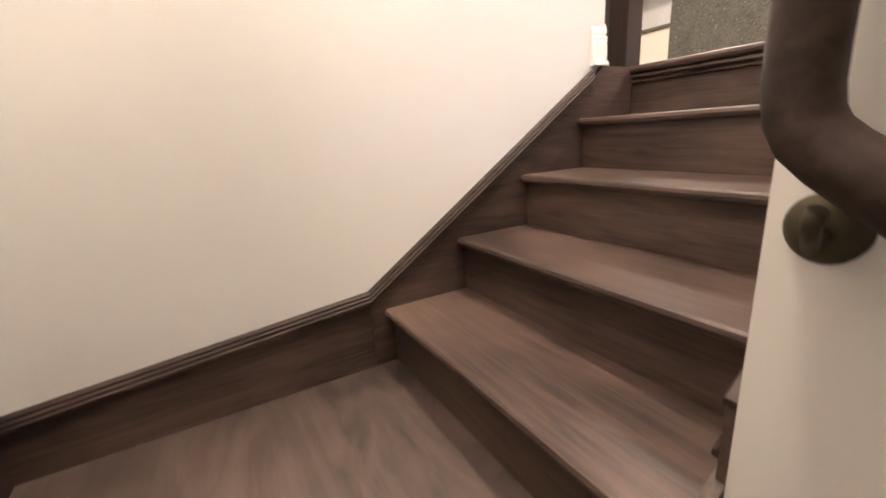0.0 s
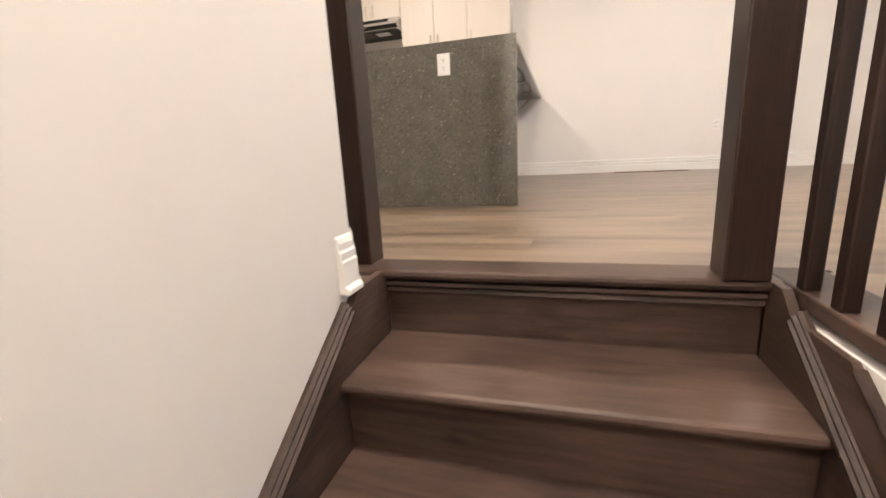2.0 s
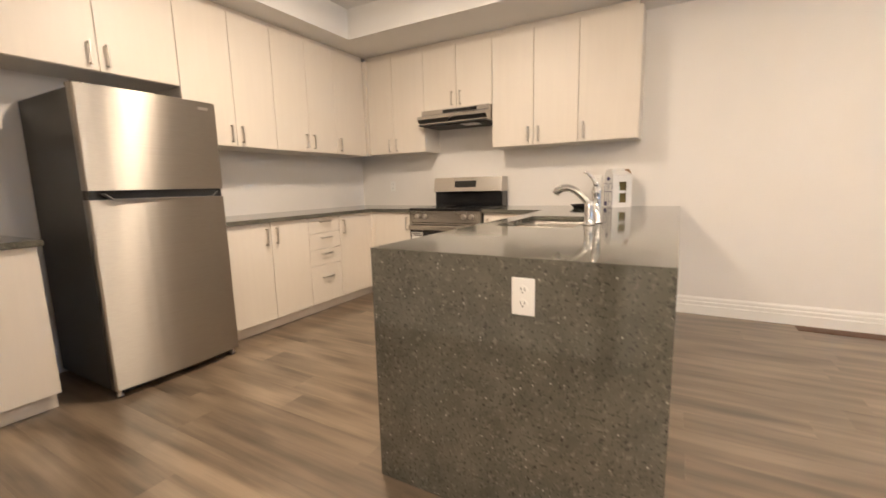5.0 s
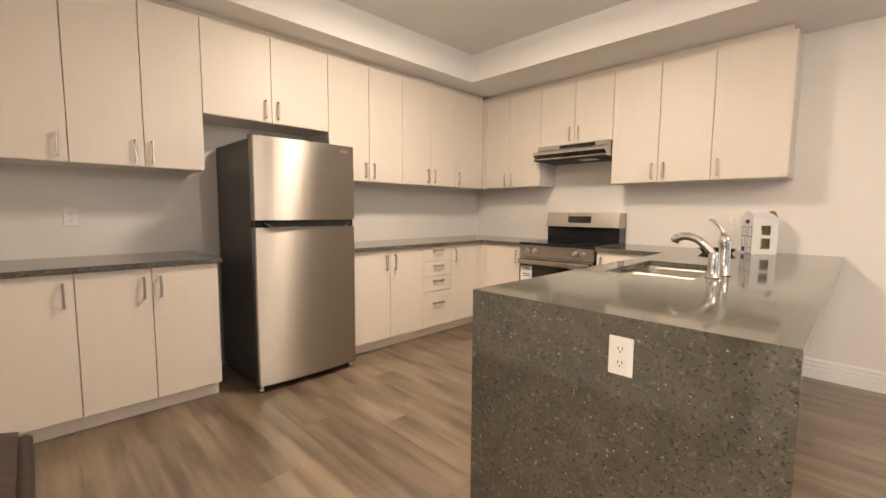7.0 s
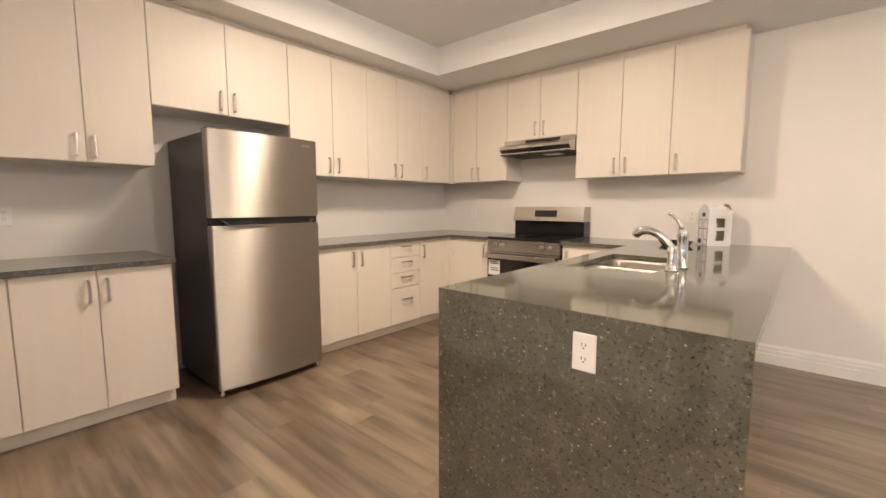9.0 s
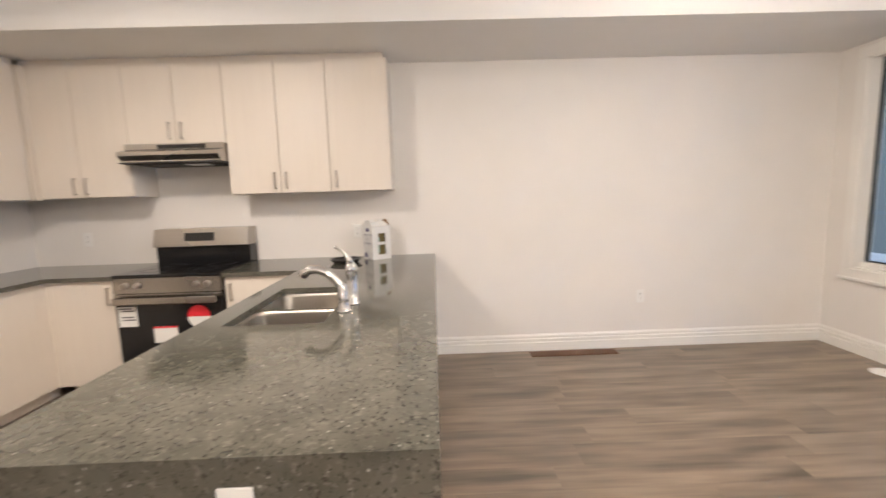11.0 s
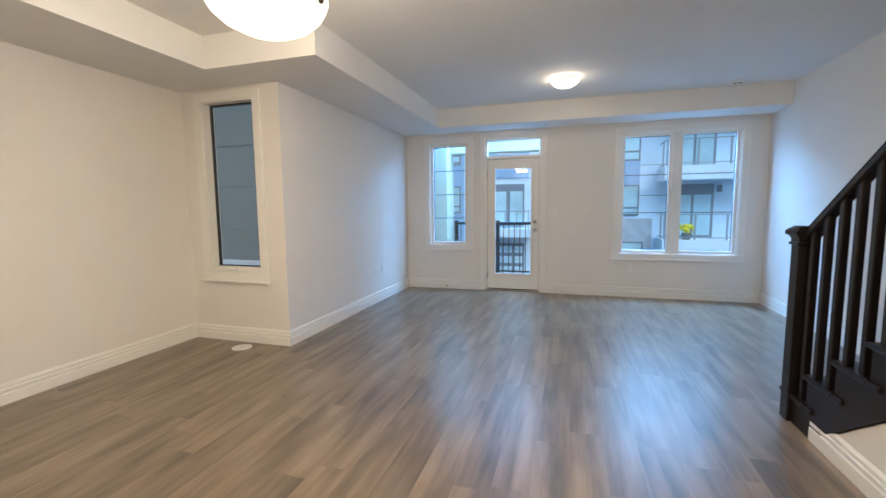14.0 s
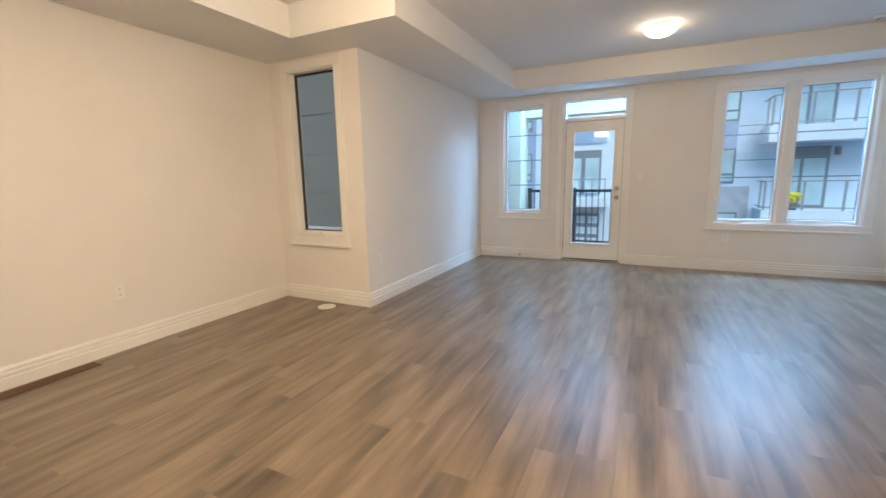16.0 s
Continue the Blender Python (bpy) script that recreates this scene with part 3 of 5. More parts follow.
for b in ((DR[0], DR[0] + 0.03, 0.022, DR[3]), (DR[1] - 0.03, DR[1], 0.022, DR[3]), (DR[0] + 0.03, DR[1] - 0.03, 2.075, 2.12), (DR[0] + 0.03, DR[1] - 0.03, DR[3] - 0.03, DR[3])):
    part("frame", box(XF + 0.01, XF + 0.12, *b, 0.003), "trim", door)
dy0, dy1 = DR[0] + 0.034, DR[1] - 0.034
gl = (-0.345, 0.225, 0.27, 1.93)
for b in ((dy0, gl[0], 0.026, 2.07), (gl[1], dy1, 0.026, 2.07), (gl[0], gl[1], 0.026, gl[2]), (gl[0], gl[1], gl[3], 2.07)):
    part("leaf_panel", box(XF + 0.03, XF + 0.075, *b), "trim", door)
for b in ((gl[0] - 0.025, gl[0] + 0.012, gl[2] - 0.025, gl[3] + 0.025), (gl[1] - 0.012, gl[1] + 0.025, gl[2] - 0.025, gl[3] + 0.025), (gl[0] + 0.012, gl[1] - 0.012, gl[2] - 0.025, gl[2] + 0.012), (gl[0] + 0.012, gl[1] - 0.012, gl[3] - 0.012, gl[3] + 0.025)):
    part("glazing_bead", box(XF + 0.018, XF + 0.031, *b, 0.004), "trim", door)
p = part("pane", box(XF + 0.05, XF + 0.056, gl[0], gl[1], gl[2], gl[3]), "glass", door, "clear door glass")
p.visible_shadow = False
p = part("transom_pane", box(XF + 0.05, XF + 0.056, DR[0] + 0.03, DR[1] - 0.03, 2.12, DR[3] - 0.03), "glass", door, "clear transom glass")
p.visible_shadow = False
for z, r in ((1.10, 0.026), (0.97, 0.028)):
    k = tube([(XF + 0.030, dy0 + 0.06, z), (XF + 0.022, dy0 + 0.06, z), (XF - 0.005, dy0 + 0.06, z), (XF - 0.03, dy0 + 0.06, z), (XF - 0.038, dy0 + 0.06, z)], [r * 1.15, r * 1.15, r * 0.5, r, r * 0.6], 14)
    part("knob" if z < 1 else "deadbolt", k, "nickel", door, "satin nickel door knob" if z < 1 else "satin nickel deadbolt")
for z in (0.25, 1.05, 1.85):
    part("hinge", tube([(XF + 0.022, DR[1] - 0.03, z - 0.045), (XF + 0.022, DR[1] - 0.03, z + 0.045)], 0.008, 8), "bronze", door)
# dark strips set in the gaps round the leaf to draw their shade
for b in ((DR[0] + 0.0302, DR[0] + 0.0338, 0.022, 2.074), (DR[1] - 0.0338, DR[1] - 0.0302, 0.022, 2.074), (dy0, dy1, 2.0705, 2.0745)):
    part("weather_strip", box(XF + 0.034, XF + 0.07, *b), "rubber", door)
part("bottom_gap_shade", box(XF + 0.026, XF + 0.029, dy0, dy1, 0.023, 0.034), "rubber", door, "dark strip for the shade in the gap under the leaf")


stop = thing("door_stop", "small nickel door stop screwed to the baseboard", "door stop")
part("rod", tube([(XF - 0.019, 1.0, 0.055), (XF - 0.024, 1.0, 0.055), (XF - 0.028, 1.0, 0.055), (XF - 0.085, 1.0, 0.055)], [0.012, 0.012, 0.005, 0.005], 10), "nickel", stop)
part("rubber_tip", tube([(XF - 0.0855, 1.0, 0.055), (XF - 0.092, 1.0, 0.055), (XF - 0.100, 1.0, 0.055)], [0.009, 0.010, 0.007], 10), "rubber", stop, "dark rubber tip")


# ---- wall plates ----
def wall_plate(x, y, z, turn, kind="outlet", mat="white", label="white double wall outlet"):
    """A cover plate facing -y before it is turned."""
    o = thing("wall_" + kind, label, kind, "wall plates")
    part("plate", box(-0.036, 0.036, -0.006, 0, -0.058, 0.058, 0.003), mat, o)
    if kind == "outlet":
        for dz in (-0.021, 0.021):
            s = part("socket", prism([(0.016 * math.cos(a), dz + 0.0145 * math.sin(a)) for a in [i * math.pi / 8 for i in range(16)]], "y", -0.008, -0.0055), mat, o)
            for dx in (-0.006, 0.006):
                part("slot", box(dx - 0.0013, dx + 0.0013, -0.0085, -0.0078, dz - 0.001, dz + 0.008), "rubber", s)
            part("slot", box(-0.0025, 0.0025, -0.0085, -0.0078, dz - 0.009, dz - 0.005), "rubber", s)
    else:
        part("rocker", box(-0.016, 0.016, -0.010, -0.005, -0.033, 0.033, 0.002), mat, o)
    o.matrix_basis = pose(x, y, z, 0, 0, turn)
    return o


wall_plate(1.82, YB, 0.465, 0, label="white wall outlet on the long wall")
wall_plate(3.70, YC, 0.46, 0, label="white wall outlet above the baseboard")
wall_plate(5.40, YC, 0.46, 0, label="white wall outlet above the baseboard")
wall_plate(5.62, YC, 0.46, 0, label="white wall outlet above the baseboard")
wall_plate(XF, -0.70, 1.27, -90, "switch", label="white rocker switch beside the balcony door")
wall_plate(XF, -1.76, 0.44, -90, label="white wall outlet under the double window")
wall_plate(-0.40, 0.0, 0.792, 0, label="white double outlet set in the granite end panel")
wall_plate(XL, -1.03, 1.16, -90 + 180, label="white wall outlet above the side counter")
wall_plate(-0.66, YB, 1.13, 0, label="white wall outlet behind the sink counter")
wall_plate(-2.95, YB, 1.13, 0, label="white wall outlet in the kitchen corner")

# floor register, round floor cover
reg = thing("floor_register", "brown metal floor register set at the long wall", "register")
part("frame", box(0.81, 1.57, 2.685, 2.800, -0.002, 0.004, 0.001), "brown_grille", reg)
for k in range(36):
    x = 0.825 + k * 0.0207
    part("louvre", box(x, x + 0.007, 2.698, 2.787, 0.003, 0.0065), "brown_grille", reg)
cov = thing("floor_cover", "round white plastic cover lying on the floor", "floor cover")
part("disc", lathe([(0.0, 0.008), (0.075, 0.008), (0.088, 0.005), (0.092, 0.0), (0.0, 0.0)], 28, None, (3.31, 2.12, 0.0)), "white", cov)
part("screw", lathe([(0.0, 0.0095), (0.007, 0.0095), (0.008, 0.008)], 8, None, (3.31, 2.12, 0.0)), "nickel", cov)


# ---- lower stairs ----
RISE, RUN, NOSE = 0.18, 0.274, 0.028


def tread_mesh(x0, x1, y0, y1, z, mat_len="x"):
    """A tread with a rounded front nosing towards -y, top at z."""
    t = 0.027
    pr = [(y1, z), (y0 + 0.010, z), (y0 + 0.003, z - 0.004), (y0, z - 0.013), (y0 + 0.003, z - 0.022), (y0 + 0.010, z - t), (y1, z - t)]
    return prism(pr, "x", x0, x1)


stairs = thing("lower_stairs", "dark-stained oak stairs rising to the main floor", "stairs")
for k in range(1, 5):
    y = YT - k * RUN
    part("tread", tread_mesh(XS + 0.022, XE - 0.022, y, y + RUN + 0.03, -RISE * k), "stair_x", stairs)
for k in range(0, 5):
    y = YT - k * RUN + NOSE
    part("riser", box(XS + 0.022, XE - 0.022, y, y + 0.018, -RISE * (k + 1) - (0.0 if k == 4 else 0.002), -RISE * k - (0.052 if k == 0 else 0.027)), "stair_x", stairs)
# moulding under the top nosing
part("cove_moulding", prism([(YT + 0.028, -0.060), (YT + 0.012, -0.055), (YT + 0.020, -0.045), (YT + 0.006, -0.036), (YT + 0.008, -0.028), (YT + 0.028, -0.028)], "x", XS + 0.022, XE - 0.022), "stair_x", stairs)
# landing boards
setting("landing", box(XS, 0.72, YR, -2.38, LAND - 0.05, LAND - 0.002), "landing_wood", "dark-stained oak stair landing", "landing")
# steps below the landing, going down towards the living side
low = thing("basement_stairs", "dark-stained oak stairs coming up to the landing", "stairs")
for k in range(1, 9):
    x = 0.72 + (k - 1) * RUN
    z = LAND - RISE * k
    part("tread", box(x - 0.02, x + RUN + 0.028, YR + 0.022, -2.417, z - 0.027, z, 0.008, 2), "stair_y", low)
    part("riser", box(x - 0.02, x, YR + 0.022, -2.417, z, z + RISE - 0.027), "stair_y", low)


YK0, ZK0 = -2.530, -0.690       # foot of the sloping skirt
YK1 = -1.590                    # its head, level with the floor


def stringer(name, x0, x1, head, parent):
    """A skirt board that follows the flight from the landing to the floor."""
    slope_ = (-0.045 - ZK0) / (YK1 - YK0)
    foot = ZK0 if head == YK1 else -0.045 - slope_ * (head - YK0)
    part(name, prism([(YT + 0.02, 0.003), (head + 0.05, 0.003), (head, -0.045), (YK0, foot), (YK0, LAND - 0.02), (YT - 4 * RUN + 0.1, LAND - 0.02), (YT + 0.02, -0.30)], "x", x0, x1), "stair_y", parent)
    return foot


stringer("skirt_board", XS, XS + 0.020, YK1, stairs)
# moulded cap on the skirt along the wall


def cap_outline(x0, side, w=0.032):
    """A stepped moulding that stands out from x0 towards side, three fillets high."""
    return [(x0, 0.0), (x0 + side * w, 0.0), (x0 + side * w, 0.009), (x0 + side * w * 0.80, 0.012), (x0 + side * w * 0.80, 0.018), (x0 + side * w * 0.55, 0.022), (x0 + side * w * 0.55, 0.027), (x0 + side * w * 0.30, 0.032), (x0, 0.032)]


def sloped_cap(name, outline_, a, b, parent):
    bm = bmesh.new()
    rows = [[bm.verts.new((u, y_, z_ + v)) for u, v in outline_] for y_, z_ in (a, b)]
    n_ = len(outline_)
    bm.faces.new(rows[0])
    bm.faces.new(rows[1])
    for k in range(n_):
        bm.faces.new((rows[0][k], rows[0][(k + 1) % n_], rows[1][(k + 1) % n_], rows[1][k]))
    bmesh.ops.recalc_face_normals(bm, faces=bm.faces)
    return part(name, bm, "cap_wood", parent)


co = cap_outline(XS + 0.0005, 1)
sloped_cap("skirt_cap", co, (YK0, ZK0), (YK1, -0.045), stairs)
sloped_cap("landing_cap", co, (YR, ZK0 - 0.085), (YK0 - 0.0005, ZK0), stairs)
part("landing_skirt", prism([(YR, LAND - 0.02), (YK0 - 0.001, LAND - 0.02), (YK0 - 0.001, ZK0), (YR, ZK0 - 0.085)], "x", XS + 0.001, XS + 0.020), "stair_y", stairs)
part("back_skirt", box(XS + 0.022, 0.72, YR + 0.001, YR + 0.020, LAND - 0.02, ZK0 - 0.09), "stair_x", stairs)
HEAD = YT - 0.09                # where the cap of the well-side skirt meets the floor nosing
foot = stringer("skirt_board", XE - 0.020, XE - 0.001, HEAD, stairs)
ramp_ = (-0.045 - foot) / (HEAD - YK0)
sloped_cap("skirt_cap", cap_outline(XE - 0.0005, -1), (YK0 + 0.16, foot + 0.16 * ramp_), (HEAD - 0.01, -0.052), stairs)
rise_ = 0.17 * ramp_            # the broad board above the cap, up to the nosing
zc = foot + ramp_ * (-2.392 - YK0)
part("upper_skirt", prism([(HEAD, -0.046), (HEAD - 0.17, -0.046), (-2.392, zc + rise_), (-2.392, zc)], "x", XE - 0.014, XE - 0.0005), "stair_y", stairs)
sloped_cap("upper_bead", [(XE - 0.0005, -0.004), (XE - 0.018, -0.004), (XE - 0.019, 0.003), (XE - 0.016, 0.007), (XE - 0.0005, 0.007)], (-2.392, zc + rise_), (HEAD - 0.185, -0.0565), stairs)

# nosing boards round the stairwell at floor level
nos = thing("stair_nosing", "dark-stained oak nosing round the stair opening", "nosing")
part("front_nosing", tread_mesh(XS - 0.10, XE + 0.001, YT, YT + 0.125, 0.006), "stair_x", nos)
part("side_nosing", box(XE + 0.002, XE + 0.125, -2.415, YT + 0.125, -0.030, 0.006, 0.006, 2), "stair_y", nos)


# ---- newels, balusters, rails ----
def square_turned(profile):
    """A square piece whose half width follows a profile of (half, z), from the middle of its foot to the middle of its head."""
    bm = bmesh.new()
    rings = []
    for a, z in profile[1:-1]:
        rings.append([bm.verts.new((u * a, v * a, z)) for u, v in ((-1, -1), (1, -1), (1, 1), (-1, 1))])
    bm.faces.new(rings[0][::-1])
    bm.faces.new(rings[-1])
    for p, q in zip(rings, rings[1:]):
        for k in range(4):
            bm.faces.new((p[k], p[(k + 1) % 4], q[(k + 1) % 4], q[k]))
    return bm


def newel(x, y, z0, z1, label, mat="stair_z", half=0.046, group="stair newels"):
    n = thing("newel_post", label, "newel post", group, (x, y, z0))
    h = z1 - z0
    part("shaft", box(-half, half, -half, half, 0, h - 0.096, 0.004, 2), mat, n)
    part("collar", square_turned([(0.0, h - 0.1155), (half + 0.006, h - 0.1155), (half + 0.011, h - 0.110), (half + 0.011, h - 0.102), (half + 0.006, h - 0.0965), (0.0, h - 0.0965)]), mat, n)
    part("cap_moulding", square_turned([(0.0, h - 0.0955), (half + 0.002, h - 0.0955), (half + 0.002, h - 0.078), (half + 0.008, h - 0.066), (half + 0.013, h - 0.060), (half + 0.013, h - 0.0555), (0.0, h - 0.0555)]), mat, n)
    top_mat = "post_top" if mat == "stair_z" else mat
    part("cap", square_turned([(0.0, h - 0.055), (half + 0.022, h - 0.055), (half + 0.026, h - 0.051), (half + 0.026, h - 0.030), (half + 0.023, h - 0.026), (half + 0.018, h - 0.025), (half + 0.018, h - 0.020), (half + 0.015, h - 0.018), (half + 0.001, h - 0.009), (half + 0.001, h - 0.006), (0.0, h - 0.006)]), top_mat, n)
    part("cap_top", square_turned([(0.0, h - 0.0055), (half - 0.002, h - 0.0055), (half - 0.003, h - 0.001), (half - 0.005, h), (0.0, h)]), top_mat, n)
    return n


NL, NR = (-0.336, -1.292), (0.630, -1.352)
newel(*NL, 0.0, 1.050, "dark-stained square newel post at the stair opening")
newel(*NR, 0.006, 1.048, "dark-stained square newel post at the stair opening")
wall_post = thing("half_newel", "dark-stained half newel post against the stair wall", "newel post")
part("shaft", box(-0.372, -0.296, YK + 0.045, YK + 0.085, 0.006, 1.00, 0.004, 2), "stair_z", wall_post)
part("cap", box(-0.380, -0.288, YK + 0.036, YK + 0.094, 1.00, 1.03, 0.006, 2), "stair_z", wall_post)
level = thing("balustrade", "dark-stained level balustrade beside the stairwell", "balustrade")
for k in range(8):
    y = -1.440 - k * 0.116
    part("baluster", box(XE + 0.006, XE + 0.037, y - 0.0155, y + 0.0155, 0.005, 0.935, 0.003), "stair_z", level)


def rail_outline(half=0.030, h=0.058):
    return [(-half, 0.006), (-half, 0.026), (-half + 0.006, 0.034), (-half + 0.003, 0.044), (-0.014, h), (0.014, h), (half - 0.003, 0.044), (half - 0.006, 0.034), (half, 0.026), (half, 0.006), (half - 0.008, 0.0), (-half + 0.008, 0.0)]


def sweep(points, outline, across, bm=None):
    """A moulded rail along points in an upright plane; across is its level sideways direction."""
    bm = bm or bmesh.new()
    pts = [Vector(p) for p in points]
    side = Vector(across).normalized()
    rings = []
    for i, p in enumerate(pts):
        d = (pts[min(i + 1, len(pts) - 1)] - pts[max(i - 1, 0)]).normalized()
        up = side.cross(d).normalized()
        if up.z < 0:
            up = -up
        rings.append([bm.verts.new(p + side * u + up * v) for u, v in outline])
    n = len(outline)
    for a, b in zip(rings, rings[1:]):
        for k in range(n):
            bm.faces.new((a[k], a[(k + 1) % n], b[(k + 1) % n], b[k]))
    bm.faces.new(rings[0])
    bm.faces.new(rings[-1])
    bmesh.ops.recalc_face_normals(bm, faces=bm.faces)
    return bm


part("handrail", sweep([(XE + 0.025, -2.36, 0.93), (XE + 0.025, NR[1] - 0.046, 0.93)], rail_outline(), (1, 0, 0)), "stair_y", level)

# wall handrail of the basement flight with its upturned end
wr = thing("wall_handrail", "dark-stained round wall handrail with an upturned end", "handrail")
yr = -2.470
pts = [(2.9, yr, -1.645), (0.90, yr, -0.331), (0.795, yr, -0.262), (0.772, yr, -0.246), (0.754, yr, -0.230), (0.745, yr, -0.213), (0.741, yr, -0.190), (0.740, yr, -0.160), (0.740, yr, 0.10), (0.740, yr, 0.93)]
part("rail", tube(pts, 0.0275, 16), "cap_wood", wr)
part("rail_cap", lathe([(0.0255, 0.0), (0.024, 0.010), (0.016, 0.020), (0.0, 0.024)], 16, None, (0.740, yr, 0.93)), "cap_wood", wr)
for x, z in ((0.752, -0.318), (2.0, -1.14)):
    br = part("bracket", tube([(x, -2.398, z), (x, -2.43, z - 0.012), (x + 0.01, yr + 0.004, z + 0.016), (x + 0.014, yr, z + 0.03)], 0.008, 8), "bronze", wr, "antique bronze rail bracket")
    part("rosette", tube([(x, -2.3945, z), (x, -2.400, z), (x, -2.406, z), (x, -2.410, z)], [0.035, 0.035, 0.028, 0.012], 24), "bronze", br)

# ---- upper stairs with their balustrade ----
US_X, US_Y = 3.178, -2.25   # front of the first riser, room face of the stair wall
up = thing("upper_stairs", "espresso-stained stairs rising to the upper floor", "stairs")
UR, UN = 0.176, 0.248
for k in range(10):
    x = US_X - k * UN
    z = UR * (k + 1)
    part("tread", box(x - UN - 0.005, x + 0.030, YR + 0.001, US_Y + 0.032, z - 0.027, z, 0.008, 2), "dark_x", up)
    part("riser", box(x - 0.018, x, YR + 0.001, US_Y, z - UR, z - 0.027), "dark_z", up)
    part("return_nosing", box(x - UN - 0.085, x - UN - 0.006, US_Y + 0.015, US_Y + 0.032, z - 0.027, z, 0.006, 2), "dark_x", up)
stp = [(US_X - 0.30, 0.0), (US_X - 0.001, 0.0)]
for k in range(10):
    x = US_X - k * UN
    stp += [(x - 0.001, UR * (k + 1) - 0.0275), (x - UN - 0.001, UR * (k + 1) - 0.0275)]
stp.append((US_X - 10 * UN - 0.001, (10 * UN - 0.30) / UN * UR))
part("stringer", prism(stp, "y", US_Y + 0.001, US_Y + 0.014), "dark_x", up)
part("upper_landing", box(XS, US_X - 10 * UN - 0.006, YR + 0.001, US_Y + 0.03, UR * 10 - 0.03, UR * 10, 0.004), "dark_x", up)
setting("landing_soffit", box(XS, US_X - 10 * UN, YR, US_Y, 1.80, UR * 10 - 0.031), "ceiling", "white painted soffit above the lower landing", "soffit")
# plastered wall below the flight, on the room side
XW = US_X - 10 * UN
s_ = UR / UN
setting("wall_under_stair", prism([(0.835, -0.01), (US_X - 0.302, -0.01), (0.835, (US_X - 0.302 - 0.835) * s_)], "y", US_Y - 0.09, US_Y - 0.0005), "wall", "cream painted wall below the upper stairs", "wall")
setting("stair_soffit", prism([(US_X - 0.27, -0.02), (US_X - 0.27, 0.02), (XW, (US_X - 0.27 - XW) * s_ + 0.02), (XW, (US_X - 0.27 - XW) * s_ - 0.10)], "y", YR, US_Y - 0.09), "ceiling", "white painted sloping soffit below the upper stairs", "soffit")

newel(US_X - 0.06, US_Y - 0.005, 0.0, 1.205, "espresso-stained square newel post at the foot of the upper stairs", "dark_z", 0.045)
ub = thing("stair_balustrade", "espresso-stained balustrade climbing the upper stairs", "balustrade")
slope = UR / UN
RZ0 = 1.085
for k in range(10):
    for j in range(2):
        if k == 0 and j == 0:
            continue
        x = US_X - k * UN - 0.055 - j * UN / 2
        z = UR * (k + 1)
        top = RZ0 + (US_X - 0.06 - x) * slope
        part("baluster", box(x - 0.018, x + 0.018, US_Y - 0.023, US_Y + 0.013, z - 0.001, top + 0.01, 0.003), "dark_z", ub)
xe = US_X - 10 * UN
part("handrail", sweep([(xe, US_Y - 0.005, RZ0 + (US_X - 0.06 - xe) * slope), (US_X - 0.10, US_Y - 0.005, RZ0 + 0.04 * slope)], rail_outline(0.032, 0.062), (0, 1, 0)), "dark_x", ub)


# ---- kitchen ----
def pull(parent, x, y, z, facing, upright=True, length=0.13):
    """A flat bar pull; facing 'x' stands out to +x, 'y' to -y."""
    h = length / 2
    bm = bmesh.new()
    if facing == "x":
        if upright:
            box(x + 0.022, x + 0.032, y - 0.006, y + 0.006, z - h, z + h, 0.002, bm=bm)
            for dz in (-h + 0.006, h - 0.006):
                box(x - 0.001, x + 0.024, y - 0.005, y + 0.005, z + dz - 0.005, z + dz + 0.005, bm=bm)
        else:
            box(x + 0.022, x + 0.032, y - h, y + h, z - 0.006, z + 0.006, 0.002, bm=bm)
            for dy in (-h + 0.006, h - 0.006):
                box(x - 0.001, x + 0.024, y + dy - 0.005, y + dy + 0.005, z - 0.005, z + 0.005, bm=bm)
    else:
        box(x - 0.006, x + 0.006, y - 0.032, y - 0.022, z - h, z + h, 0.002, bm=bm)
        for dz in (-h + 0.006, h - 0.006):
            box(x - 0.005, x + 0.005, y - 0.024, y + 0.001, z + dz - 0.005, z + dz + 0.005, bm=bm)
    return part("handle", bm, "nickel", parent, "brushed nickel bar pull")


G = 0.0022   # half the gap between doors


def side_unit(name, label, y0, y1, z0, z1, front, back, doors, toe=0.0, group="kitchen units"):
    """A cabinet on the side wall. doors: (y0, y1, z0, z1, handle) with handle (dy, z, upright) or None."""
    c = thing(name, label, "cabinet", group, (0, 0, 0))
    part("carcass", box(back, front - 0.019, y0 + 0.0005, y1 - 0.0005, z0 + toe, z1), "carcass", c)
    if toe:
        part("toe_kick", box(back, front - 0.085, y0 + 0.0005, y1 - 0.0005, 0.0, toe - 0.0005), "cabinet", c)
    for a, b, lo, hi, hd in doors:
        d = part("drawer_front" if hd and not hd[2] else "door", box(front - 0.018, front, a + G, b - G, lo + G, hi - G, 0.0012), "cabinet", c)
        if hd:
            pull(d, front, hd[0], hd[1], "x", hd[2])
    return c


def back_unit(name, label, x0, x1, z0, z1, front, doors, toe=0.0, group="kitchen units"):
    c = thing(name, label, "cabinet", group, (0, 0, 0))
    part("carcass", box(x0 + 0.0005, x1 - 0.0005, front + 0.019, YB, z0 + toe, z1), "carcass", c)
    if toe:
        part("toe_kick", box(x0 + 0.0005, x1 - 0.0005, front + 0.085, YB, 0.0, toe - 0.0005), "cabinet", c)
    for a, b, lo, hi, hd in doors:
        d = part("door", box(a + G, b - G, front, front + 0.018, lo + G, hi - G, 0.0012), "cabinet", c)
        if hd:
            pull(d, hd[0], front, hd[1], "y", hd[2])
    return c


